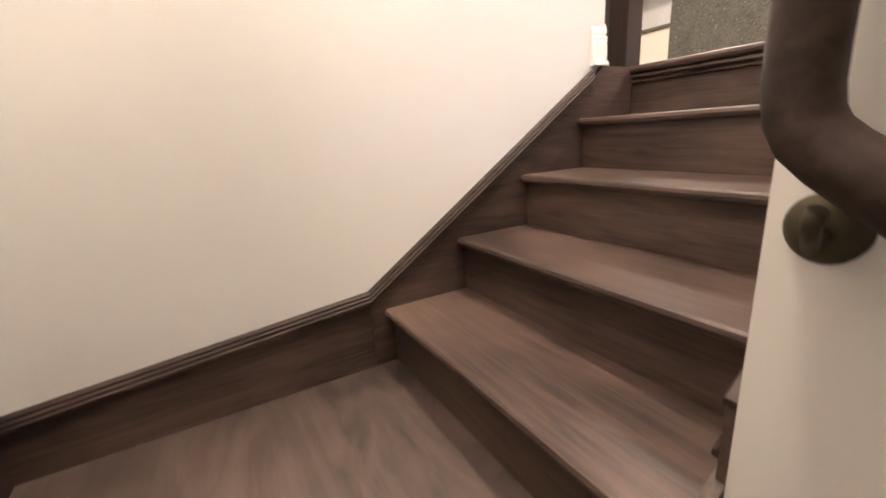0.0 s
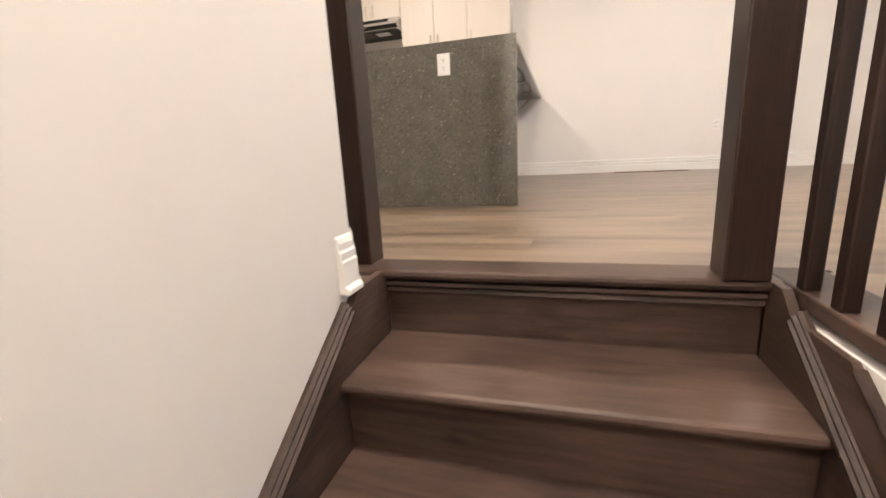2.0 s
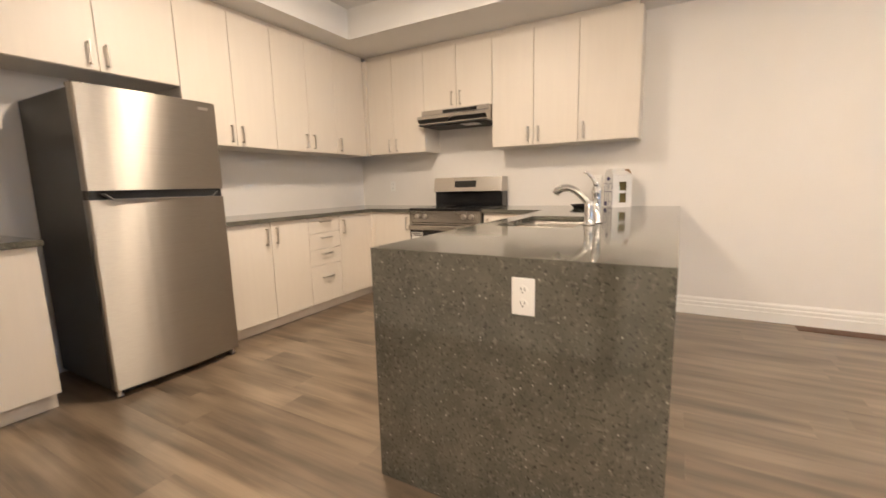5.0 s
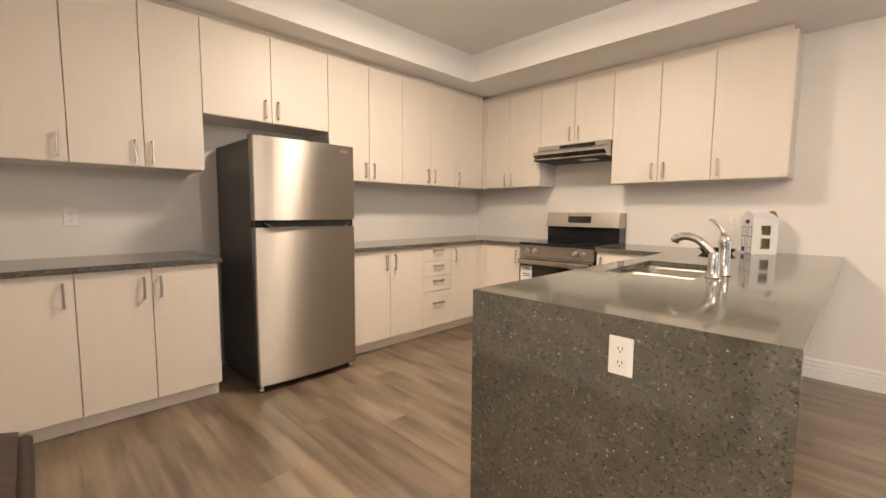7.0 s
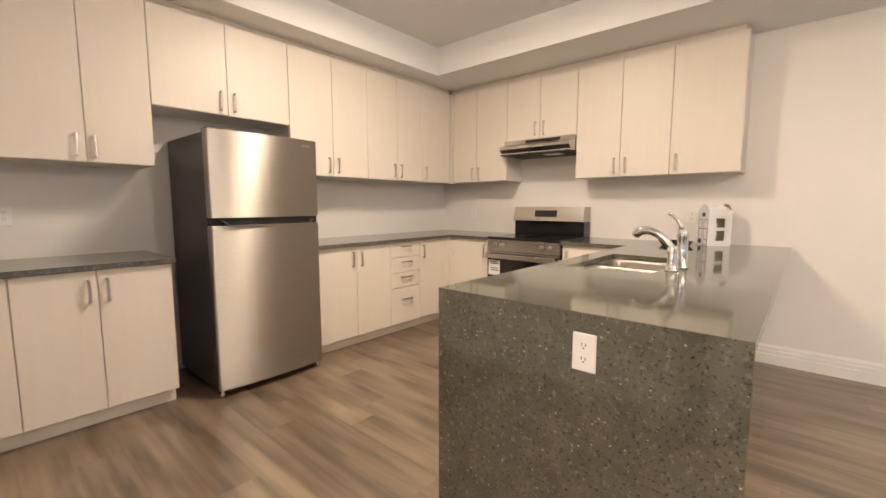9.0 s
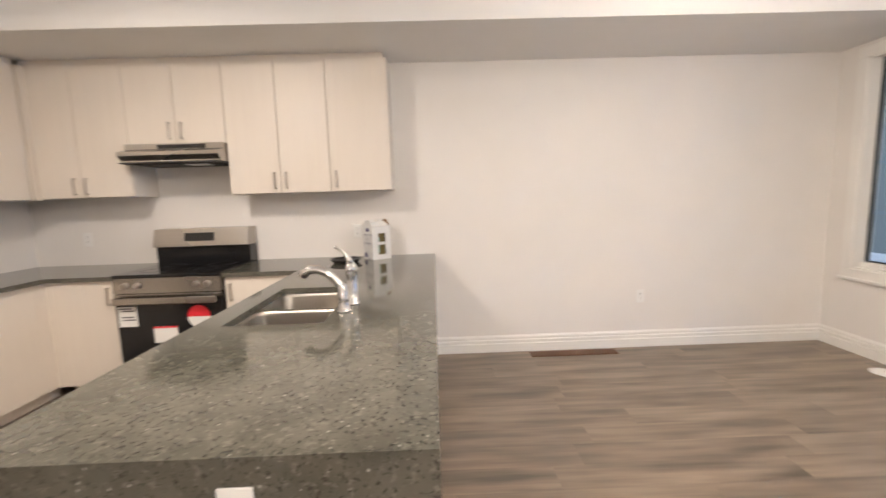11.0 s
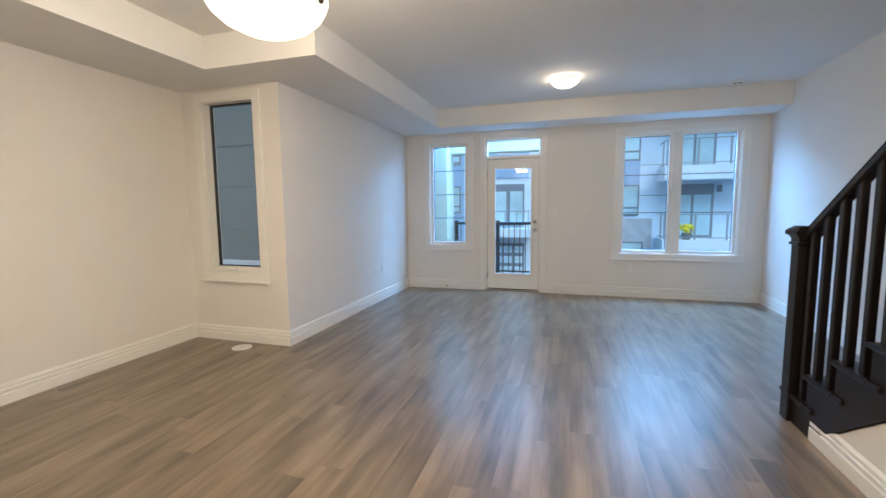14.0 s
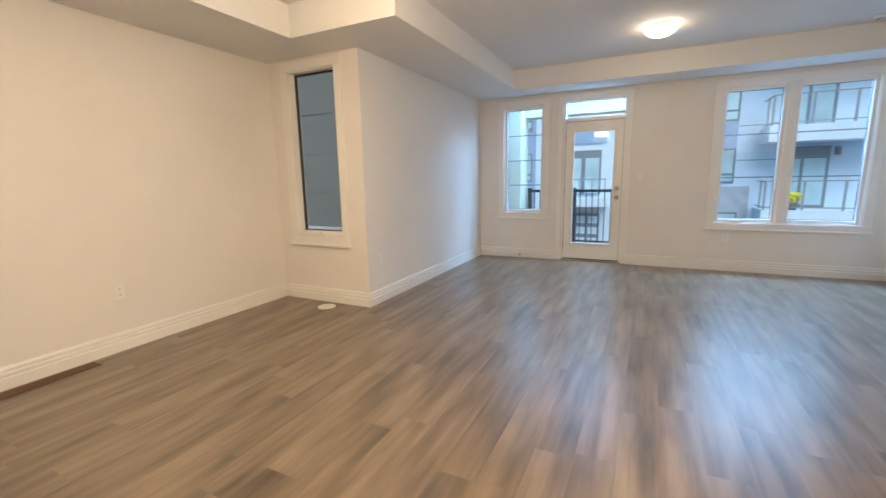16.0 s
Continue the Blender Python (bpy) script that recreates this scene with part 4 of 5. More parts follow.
ZB, CT = 0.878, 0.91
FX, UX = -2.78, -3.045     # fronts of base and wall units on the side wall
FY, UY = 2.215, 2.55       # fronts on the long wall
ZU, ZT = 1.467, 2.46
base_lab = "cream laminate base cabinet under a dark counter"
wall_lab = "cream laminate wall cabinet with bar pulls"
hz = ZB - 0.11
side_unit("base_cabinet", base_lab, -1.455, -1.07, 0, ZB, FX, XL, [(-1.455, -1.07, 0.10, ZB, (-1.115, hz, True))], 0.10)
side_unit("base_cabinet", base_lab, -1.07, -0.385, 0, ZB, FX, XL, [(-1.07, -0.735, 0.10, ZB, (-0.775, hz, True)), (-0.735, -0.385, 0.10, ZB, (-0.695, hz, True))], 0.10)
side_unit("base_cabinet", base_lab, 0.60, 1.36, 0, ZB, FX, XL, [(0.60, 0.98, 0.10, ZB, (0.935, hz, True)), (0.98, 1.36, 0.10, ZB, (1.025, hz, True))], 0.10)
dz = [(0.735, ZB), (0.59, 0.735), (0.445, 0.59), (0.10, 0.445)]
side_unit("drawer_cabinet", "cream laminate drawer cabinet with four drawers", 1.36, 1.74, 0, ZB, FX, XL,
          [(1.36, 1.74, lo, hi, (1.55, (lo + hi) / 2 + (0.03 if lo > 0.3 else 0.06), False)) for lo, hi in dz], 0.10)
side_unit("base_cabinet", base_lab, 1.74, 2.14, 0, ZB, FX, XL, [(1.74, 2.14, 0.10, ZB, (1.785, hz, True))], 0.10)
# corner filler and units on the long wall
back_unit("base_cabinet", base_lab, -2.74, -2.295, 0, ZB, FY, [(-2.74, -2.295, 0.10, ZB, (-2.335, hz, True))], 0.10)
wf = thing("wall_filler", "cream laminate filler between wall cabinets", "cabinet", "kitchen units")
part("filler", box(UX - 0.018, -3.021, UY - 0.030, UY + 0.020, 1.468, 2.459), "cabinet", wf)
ef = thing("end_filler", "cream laminate filler panel at the wall", "cabinet", "kitchen units")
part("panel", box(XL, -2.785, YK + 0.0005, -1.4555, 0.0, 0.877), "cabinet", ef)
part("upper_panel", box(XL, -3.05, YK + 0.0005, -1.4605, 1.467, 2.459), "cabinet", ef)
cf = thing("corner_filler", "cream laminate corner filler between base cabinets", "cabinet", "kitchen units")
part("filler", box(FX - 0.018, FX - 0.001, 2.141, FY + 0.018, 0.10, ZB), "cabinet", cf)
part("filler", box(FX - 0.0005, -2.741, FY + 0.001, FY + 0.018, 0.10, ZB), "cabinet", cf)
part("toe_kick", box(FX - 0.101, FX - 0.085, 2.141, FY + 0.10, 0.0, 0.099), "cabinet", cf)
back_unit("base_cabinet", base_lab, -1.515, -0.95, 0, ZB, FY, [(-1.515, -1.02, 0.10, ZB, (-1.47, hz, True))], 0.10)

u = ZU + 0.095
side_unit("wall_cabinet", wall_lab, -1.46, -1.04, ZU, ZT, UX, XL, [(-1.46, -1.04, ZU, ZT, (-1.085, u, True))])
side_unit("wall_cabinet", wall_lab, -1.04, -0.36, ZU, ZT, UX, XL, [(-1.04, -0.69, ZU, ZT, (-0.735, u, True)), (-0.69, -0.36, ZU, ZT, (-0.65, u, True))])
side_unit("fridge_cabinet", "cream laminate cabinet above the fridge", -0.36, 0.56, 1.845, ZT, UX, XL, [(-0.36, 0.10, 1.845, ZT, (0.055, 1.94, True)), (0.10, 0.56, 1.845, ZT, (0.145, 1.94, True))])
side_unit("wall_cabinet", wall_lab, 0.56, 1.33, ZU, ZT, UX, XL, [(0.56, 0.955, ZU, ZT, (0.91, u, True)), (0.955, 1.33, ZU, ZT, (1.0, u, True))])
side_unit("wall_cabinet", wall_lab, 1.33, 2.06, ZU, ZT, UX, XL, [(1.33, 1.70, ZU, ZT, (1.655, u, True)), (1.70, 2.06, ZU, ZT, (1.745, u, True))])
side_unit("wall_cabinet", wall_lab, 2.06, 2.535, ZU, ZT, UX, XL, [(2.06, 2.50, ZU, ZT, (2.105, u, True))])
back_unit("wall_cabinet", wall_lab, -3.02, -2.31, ZU + 0.008, ZT, UY, [(-3.02, -2.70, ZU + 0.008, ZT, (-2.745, u, True)), (-2.70, -2.31, ZU + 0.008, ZT, (-2.655, u, True))])
back_unit("hood_cabinet", "cream laminate cabinet above the range hood", -2.31, -1.567, 1.862, ZT, UY, [(-2.31, -1.94, 1.862, ZT, (-1.985, 1.96, True)), (-1.94, -1.567, 1.862, ZT, (-1.895, 1.96, True))])
back_unit("wall_cabinet", wall_lab, -1.567, -0.79, ZU, ZT, UY, [(-1.567, -1.175, ZU, ZT, (-1.22, u, True)), (-1.175, -0.79, ZU, ZT, (-1.13, u, True))])
back_unit("wall_cabinet", wall_lab, -0.79, -0.32, ZU, ZT, UY, [(-0.79, -0.32, ZU, ZT, (-0.745, u, True))])
# closing strip between wall units and bulkhead
bm = bmesh.new()
box(XL, UX - 0.03, -1.46, 2.535, ZT + 0.001, HB, bm=bm)
box(UX - 0.029, -0.35, UY + 0.03, YB, ZT + 0.001, HB, bm=bm)
setting("closing_strip", bm, "cabinet", "cream laminate strip between wall cabinets and bulkhead", "trim")

# counters
ov = 0.025
solo("side_counter", box(XL, FX + ov, YK + 0.02, -0.365, ZB + 0.001, CT, 0.003), "granite", "dark grey speckled granite counter beside the fridge", "counter")
corner = prism([(XL, 0.585), (FX + ov, 0.585), (FX + ov, FY - ov), (-2.290, FY - ov), (-2.290, YB), (XL, YB)], "z", ZB + 0.001, CT)
solo("corner_counter", corner, "granite", "dark grey speckled granite corner counter", "counter")

PX0, PX1 = -0.978, 0.0
SX0, SX1, SY0, SY1 = -0.86, -0.455, 0.875, 1.575
pen = thing("peninsula_counter", "dark grey speckled granite peninsula with waterfall end", "counter")
bm = bmesh.new()
for b in ((PX0, PX1, 0.0, SY0), (PX0, SX0, SY0, SY1), (SX1, PX1, SY0, SY1), (PX0, PX1, SY1, FY - ov), (-1.520, PX1, FY - ov, YB)):
    box(b[0], b[1], b[2], b[3], ZB, CT, bm=bm)
bmesh.ops.remove_doubles(bm, verts=bm.verts, dist=1e-4)
part("top", bm, "granite", pen)
part("waterfall_panel", box(PX0, PX1, 0.0, 0.032, 0.002, ZB, 0.0), "granite", pen)

body = thing("peninsula_cabinet", "cream laminate base cabinet under the peninsula", "cabinet", "kitchen units")
part("carcass", box(-0.925, -0.345, 0.033, 0.86, 0.10, ZB - 0.001), "carcass", body)
part("carcass", box(-0.925, -0.345, 1.60, 2.20, 0.10, ZB - 0.001), "carcass", body)
part("sink_base", box(-0.925, -0.345, 0.861, 1.599, 0.10, 0.60), "carcass", body)
part("toe_kick", box(-0.86, -0.345, 0.033, 2.20, 0.0, 0.099), "cabinet", body)
for k, (a, b) in enumerate(((0.04, 0.44), (0.44, 0.86), (0.86, 1.23), (1.23, 1.60), (1.60, 2.19))):
    part("door", box(-0.944, -0.926, a + G, b - G, 0.10, ZB - 0.003, 0.0012), "cabinet", body)
setting("pony_wall", box(-0.344, -0.31, 0.033, YB, 0.0, ZB - 0.001), "wall", "white painted back of the peninsula", "wall")
baseboard("y", -0.31, 1, 0.034, YB - 0.02)
for yb_ in (0.70, 1.45, 2.20):
    br = thing("counter_bracket", "dark curved steel bracket under the counter overhang", "bracket", "counter brackets")
    arc = [(-0.300 + 0.22 * math.sin(a) ** 2, yb_, ZB - 0.012 - 0.20 * math.cos(a)) for a in [i * math.pi / 16 for i in range(9)]]
    part("arc", tube([(x, y, z - 0.0) for x, y, z in arc], 0.009, 8), "steel", br)
    part("plate", box(-0.309, -0.302, yb_ - 0.02, yb_ + 0.02, ZB - 0.24, ZB - 0.01), "steel", br)
    part("arm", box(-0.30, -0.06, yb_ - 0.015, yb_ + 0.015, ZB - 0.008, ZB - 0.002), "steel", br)

# double sink
sink = thing("kitchen_sink", "double bowl stainless steel undermount sink", "sink")


def bowl(x0, x1, y0, y1, zt, depth):
    bm = bmesh.new()
    loops = []
    for inset, z, r in ((0.0, zt, 0.05), (0.004, zt - 0.02, 0.05), (0.012, zt - depth + 0.03, 0.05), (0.03, zt - depth + 0.006, 0.04), (0.06, zt - depth, 0.02)):
        ring = []
        for cx, cy, a0 in ((x1 - inset - r, y1 - inset - r, 0), (x0 + inset + r, y1 - inset - r, 90), (x0 + inset + r, y0 + inset + r, 180), (x1 - inset - r, y0 + inset + r, 270)):
            for k in range(6):
                a = radians(a0 + k * 18)
                ring.append(bm.verts.new((cx + r * math.cos(a), cy + r * math.sin(a), z)))
        loops.append(ring)
    for p, q in zip(loops, loops[1:]):
        for k in range(len(p)):
            f = bm.faces.new((p[k], q[k], q[(k + 1) % len(p)], p[(k + 1) % len(p)]))
            f.smooth = True
    bm.faces.new(loops[-1])
    bmesh.ops.solidify(bm, geom=bm.faces[:], thickness=0.0015)
    return bm


ym = 1.22
part("bowl", bowl(SX0 - 0.004, SX1 + 0.004, SY0 - 0.004, ym - 0.012, ZB - 0.001, 0.20), "sink_steel", sink)
part("bowl", bowl(SX0 - 0.004, SX1 + 0.004, ym + 0.012, SY1 + 0.004, ZB - 0.001, 0.20), "sink_steel", sink)
part("divider", box(SX0 + 0.005, SX1 - 0.005, ym - 0.015, ym + 0.015, ZB - 0.02, ZB - 0.008, 0.005, 2), "sink_steel", sink)
for yy in (1.04, 1.40):
    part("drain", lathe([(0.0, 0.004), (0.03, 0.004), (0.042, 0.006), (0.045, 0.001)], 20, None, (-0.66, yy, ZB - 0.198)), "chrome", sink)

# tap with its pull-out spout, and the lever beside it
tap = thing("kitchen_tap", "chrome pull-out kitchen tap with a curved spout", "tap")
fx, fy = -0.405, 1.04
part("base", lathe([(0.0, 0.0), (0.030, 0.0), (0.030, 0.006), (0.025, 0.010), (0.0235, 0.05), (0.0235, 0.118), (0.020, 0.122), (0.0, 0.122)], 22, None, (fx, fy, CT)), "chrome", tap)
sp = [(fx, fy, CT + 0.105), (fx - 0.014, fy, CT + 0.122), (fx - 0.038, fy, CT + 0.150), (fx - 0.070, fy, CT + 0.176), (fx - 0.105, fy, CT + 0.190), (fx - 0.138, fy, CT + 0.190), (fx - 0.160, fy, CT + 0.178), (fx - 0.172, fy, CT + 0.160)]
part("spout", tube(sp, [0.017, 0.018, 0.018, 0.018, 0.019, 0.021, 0.022, 0.019], 14), "chrome", tap)
lev = thing("tap_lever", "chrome tap valve with an upswept lever", "tap")
lx, ly = -0.390, 1.170
part("body", lathe([(0.0, 0.0), (0.031, 0.0), (0.031, 0.006), (0.025, 0.010), (0.025, 0.155), (0.028, 0.163), (0.024, 0.182), (0.014, 0.197), (0.0, 0.20)], 22, None, (lx, ly, CT)), "chrome", lev)
part("lever", tube([(lx, ly, CT + 0.18), (lx - 0.010, ly, CT + 0.214), (lx - 0.028, ly, CT + 0.242), (lx - 0.054, ly, CT + 0.264), (lx - 0.070, ly, CT + 0.272)], [0.019, 0.013, 0.009, 0.008, 0.007], 12), "chrome", lev)

# carton on the counter, turned to the room, with windows cut in its face
car = thing("carton", "white printed carton with carry handle and cut-out windows", "carton", "", (-0.475, 2.685, CT))
car.rotation_euler = (0, 0, radians(34))
cw, bh, wt = 0.082, 0.270, 0.004
bm = bmesh.new()
for b in ((-cw, -0.028, 0, bh), (0.036, cw, 0, bh), (-0.028, 0.036, 0, 0.040), (-0.028, 0.036, 0.118, 0.142), (-0.028, 0.036, 0.212, bh)):
    box(b[0], b[1], -cw, -cw + wt, b[2], b[3], bm=bm)
part("front_panel", bm, "card", car)
part("side_panel", box(-cw, -cw + wt, -cw + wt, cw, 0, bh), "card", car)
part("side_panel", box(cw - wt, cw, -cw + wt, cw, 0, bh), "card", car)
part("back_panel", box(-cw + wt, cw - wt, cw - wt, cw, 0, bh), "card", car)
part("content", box(-0.055, 0.055, -0.05, 0.055, 0.002, 0.22, 0.01), "olive", car, "olive content behind the cut-outs")
part("content_tag", box(-0.030, -0.008, -0.058, -0.0505, 0.05, 0.175), "mint", car, "pale mint tag behind the cut-outs")
for u in (-1, 1):
    part("gable_flap", prism([(-cw, bh), (cw, bh), (cw * 0.55, bh + 0.036), (cw * 0.30, bh + 0.050), (-cw * 0.30, bh + 0.050), (-cw * 0.55, bh + 0.036)], "x", u * (cw - 0.003) - 0.0015, u * (cw - 0.003) + 0.0015), "kraft" if u > 0 else "card", car, "brown inner face of the gable flap" if u > 0 else "")
for v in (-1, 1):
    bm = bmesh.new()
    q = [bm.verts.new(p) for p in ((-cw + 0.004, v * cw, bh), (cw - 0.004, v * cw, bh), (cw - 0.012, v * 0.006, bh + 0.034), (-cw + 0.012, v * 0.006, bh + 0.034))]
    q2 = [bm.verts.new((p.co.x, p.co.y, p.co.z - 0.003)) for p in q]
    bm.faces.new(q)
    bm.faces.new(q2[::-1])
    for k in range(4):
        bm.faces.new((q[k], q2[k], q2[(k + 1) % 4], q[(k + 1) % 4]))
    bmesh.ops.recalc_face_normals(bm, faces=bm.faces)
    part("roof_flap", bm, "card", car)
bm = prism([(-0.062, bh + 0.028), (-0.022, bh + 0.028), (-0.022, bh + 0.056), (-0.040, bh + 0.056), (-0.052, bh + 0.048)], "y", -0.004, 0.004)
prism([(0.062, bh + 0.028), (0.022, bh + 0.028), (0.022, bh + 0.056), (0.040, bh + 0.056), (0.052, bh + 0.048)], "y", -0.004, 0.004, bm)
box(-0.022, 0.022, -0.004, 0.004, bh + 0.028, bh + 0.036, bm=bm)
box(-0.022, 0.022, -0.004, 0.004, bh + 0.047, bh + 0.056, bm=bm)
part("handle", bm, "card", car)


def side_print(y0, y1, z0, z1):
    return part("print_mark", box(-cw - 0.0008, -cw + 0.0005, y0, y1, z0, z1), "purple", car)


bm = lathe([(0.0, 0.0), (0.030, 0.0), (0.030, 0.001), (0.0, 0.001)], 20)
for v in bm.verts:
    v.co = Vector((-cw - v.co.z - 0.0002, v.co.y * 0.95, 0.240 + v.co.x * 0.55))
bmesh.ops.recalc_face_normals(bm, faces=bm.faces)
part("emblem", bm, "purple", car, "purple oval emblem")
for y0, y1 in ((-0.070, -0.010), (0.018, 0.070)):
    side_print(y0, y0 + 0.004, 0.142, 0.200)
    side_print(y1 - 0.004, y1, 0.142, 0.200)
    side_print(y0 + 0.004, y1 - 0.004, 0.198, 0.203)
    side_print(y0, y0 + 0.004, 0.012, 0.125)
    side_print(y1 - 0.004, y1, 0.012, 0.125)
    side_print(y0 + 0.004, y1 - 0.004, 0.045, 0.049)
side_print(-0.078, 0.078, 0.128, 0.134)
side_print(0.020, 0.066, 0.012, 0.044)
side_print(-0.078, 0.016, 0.004, 0.009)
tray = thing("black_tray", "small black plastic tray lying on the counter", "tray")
part("dish", lathe([(0.0, 0.004), (0.09, 0.004), (0.115, 0.030), (0.120, 0.030), (0.094, 0.0), (0.0, 0.0)], 24, None, (-0.70, 2.50, CT)), "black", tray)
part("lip", lathe([(0.113, 0.029), (0.124, 0.033), (0.126, 0.030), (0.118, 0.026)], 24, None, (-0.70, 2.50, CT)), "black", tray)

# range
R0, R1 = -2.286, -1.526
rng = thing("range", "stainless steel electric range with black glass door", "range")
part("body", box(R0, R1, FY + 0.01, YB - 0.01, 0.05, 0.895), "black", rng)
part("cooktop", box(R0, R1, FY - 0.03, YB - 0.151, 0.896, 0.918, 0.004, 2), "black", rng, "black glass cooktop")
for cx, cy, r in ((-2.09, 2.38, 0.10), (-1.72, 2.38, 0.075), (-2.09, 2.62, 0.075), (-1.72, 2.62, 0.10)):
    part("burner_ring", lathe([(r - 0.004, 0.0), (r - 0.004, 0.0006), (r, 0.0006), (r, 0.0)], 28, None, (cx, cy, 0.918)), "rubber", rng)
part("backguard", box(R0, R1, YB - 0.150, YB - 0.012, 0.90, 1.06), "black", rng)
part("control_fascia", prism([(YB - 0.190, 1.065), (YB - 0.155, 1.205), (YB - 0.012, 1.205), (YB - 0.012, 1.061), (YB - 0.188, 1.061)], "x", R0, R1), "steel", rng)
part("display", prism([(YB - 0.1790, 1.105), (YB - 0.1830, 1.105), (YB - 0.1668, 1.170), (YB - 0.1628, 1.170)], "x", -2.04, -1.80), "black", rng, "black control display")
part("control_panel", prism([(FY + 0.009, 0.785), (FY - 0.035, 0.785), (FY - 0.030, 0.893), (FY + 0.009, 0.893)], "x", R0 + 0.003, R1 - 0.003), "steel", rng)
for kx in (-2.19, -2.105, -1.695, -1.615):
    part("knob", tube([(kx, FY - 0.030, 0.842), (kx, FY - 0.040, 0.842), (kx, FY - 0.058, 0.842), (kx, FY - 0.062, 0.842)], [0.024, 0.024, 0.020, 0.014], 16), "nickel", rng)
od = part("oven_door", box(R0 + 0.003, R1 - 0.003, FY - 0.030, FY + 0.009, 0.225, 0.780, 0.004), "black", rng, "black glass oven door")
part("door_trim", box(R0 + 0.003, R1 - 0.003, FY - 0.034, FY - 0.029, 0.745, 0.780), "steel", od)
bm = box(R0 + 0.02, R1 - 0.02, FY - 0.088, FY - 0.066, 0.712, 0.762, 0.008, 2)
for hx in (R0 + 0.05, R1 - 0.05):
    box(hx - 0.014, hx + 0.014, FY - 0.068, FY - 0.033, 0.748, 0.760, bm=bm)
part("door_handle", bm, "steel", od, "wide flat steel door handle")
part("storage_drawer", box(R0 + 0.003, R1 - 0.003, FY - 0.028, FY + 0.009, 0.06, 0.218, 0.004), "black", rng)
lab = part("energy_label", box(R0 + 0.02, R0 + 0.15, FY - 0.0325, FY - 0.0305, 0.545, 0.690), "paper", od)
for zz, a, b in ((0.672, 0.03, 0.10), (0.655, 0.05, 0.115), (0.610, 0.045, 0.11), (0.590, 0.05, 0.12)):
    part("print_bar", box(R0 + 0.02 + a - 0.02, R0 + 0.02 + b, FY - 0.0335, FY - 0.0324, zz, zz + 0.008), "print", lab)
lab2 = part("leaflet", box(-2.03, -1.86, FY - 0.0325, FY - 0.0305, 0.42, 0.54), "paper", od)
part("print_bar", box(-2.03, -1.86, FY - 0.0335, FY - 0.0324, 0.528, 0.540), "red", lab2)


def disc_half(cx, cz, r, a0, a1, y0, y1):
    return prism([(cx + r * math.cos(radians(a0 + (a1 - a0) * k / 16)), cz + r * math.sin(radians(a0 + (a1 - a0) * k / 16))) for k in range(17)], "y", y0, y1)


part("sticker", disc_half(-1.70, 0.605, 0.082, 0, 180, FY - 0.0325, FY - 0.0305), "red", od)
part("sticker", disc_half(-1.70, 0.604, 0.082, 180, 360, FY - 0.0325, FY - 0.0305), "paper", od)

# hood
hood = thing("range_hood", "stainless steel under-cabinet range hood", "range hood")
part("canopy", prism([(YB - 0.001, 1.72), (YB - 0.001, 1.861), (2.495, 1.861), (2.495, 1.815), (2.405, 1.795), (2.405, 1.768), (2.45, 1.735), (2.45, 1.72)], "x", -2.305, -1.572), "steel", hood)
# thin dark strip laid on the solid canopy front as a shadow line
part("shadow_gap", box(-2.30, -1.577, 2.4935, 2.497, 1.8155, 1.8185), "rubber", hood)
part("underside", box(-2.30, -1.577, 2.41, YB - 0.002, 1.712, 1.7195), "rubber", hood)
part("filter", box(-2.24, -1.64, 2.46, 2.74, 1.704, 1.7115), "rubber", hood)
part("light_lens", box(-1.86, -1.70, 2.47, 2.60, 1.699, 1.7035, 0.002), "white", hood)
part("control_strip", box(-2.06, -1.70, 2.4915, 2.496, 1.822, 1.852), "black", hood)
part("rocker_switch", box(-1.79, -1.765, 2.487, 2.4912, 1.832, 1.846), "rubber", hood)

# fridge
fr = thing("fridge", "stainless steel top-freezer fridge with dark grey sides", "fridge")
f0, f1 = -0.205, 0.535
part("case", box(XL + 0.04, -2.695, f0 + 0.006, f1 - 0.006, 0.035, 1.668, 0.006), "fridge_side", fr)


def fridge_door(z0, z1):
    """A door skin that bows slightly forward."""
    prof = [(-2.694, f0), (-2.652, f0), (-2.645, f0 + 0.003)]
    for k in range(13):
        t = k / 12
        prof.append((-2.640 + 0.022 * (1 - (2 * t - 1) ** 2), f0 + 0.009 + (f1 - f0 - 0.018) * t))
    prof += [(-2.645, f1 - 0.003), (-2.652, f1), (-2.694, f1)]
    bm = prism(prof, "z", z0, z1)
    return bm


part("freezer_door", fridge_door(1.145, 1.678), "steel_v", fr)
part("fridge_door", fridge_door(0.05, 1.095), "steel_v", fr)
part("handle_recess", box(-2.694, -2.655, f0 + 0.01, f1 - 0.01, 1.096, 1.144), "black", fr)
part("handle_lip", prism([(f0 + 0.07, 1.126), (f1 - 0.07, 1.126), (f1 - 0.105, 1.100), (f0 + 0.105, 1.100)], "x", -2.650, -2.6105), "black", fr)
grip = prism([(f0 + 0.105, 1.0995), (f1 - 0.105, 1.0995), (f1 - 0.108, 1.0935), (f0 + 0.108, 1.0935)], "x", -2.650, -2.6085)
prism([(f0 + 0.062, 1.126), (f0 + 0.0695, 1.126), (f0 + 0.1045, 1.100), (f0 + 0.1045, 1.0935)], "x", -2.650, -2.6085, grip)
prism([(f1 - 0.062, 1.126), (f1 - 0.0695, 1.126), (f1 - 0.1045, 1.100), (f1 - 0.1045, 1.0935)], "x", -2.650, -2.6085, grip)
part("grip_edge", grip, "steel", fr)
part("badge", box(-2.6365, -2.6285, f1 - 0.14, f1 - 0.06, 1.628, 1.645), "nickel", fr, "small metal maker's badge")
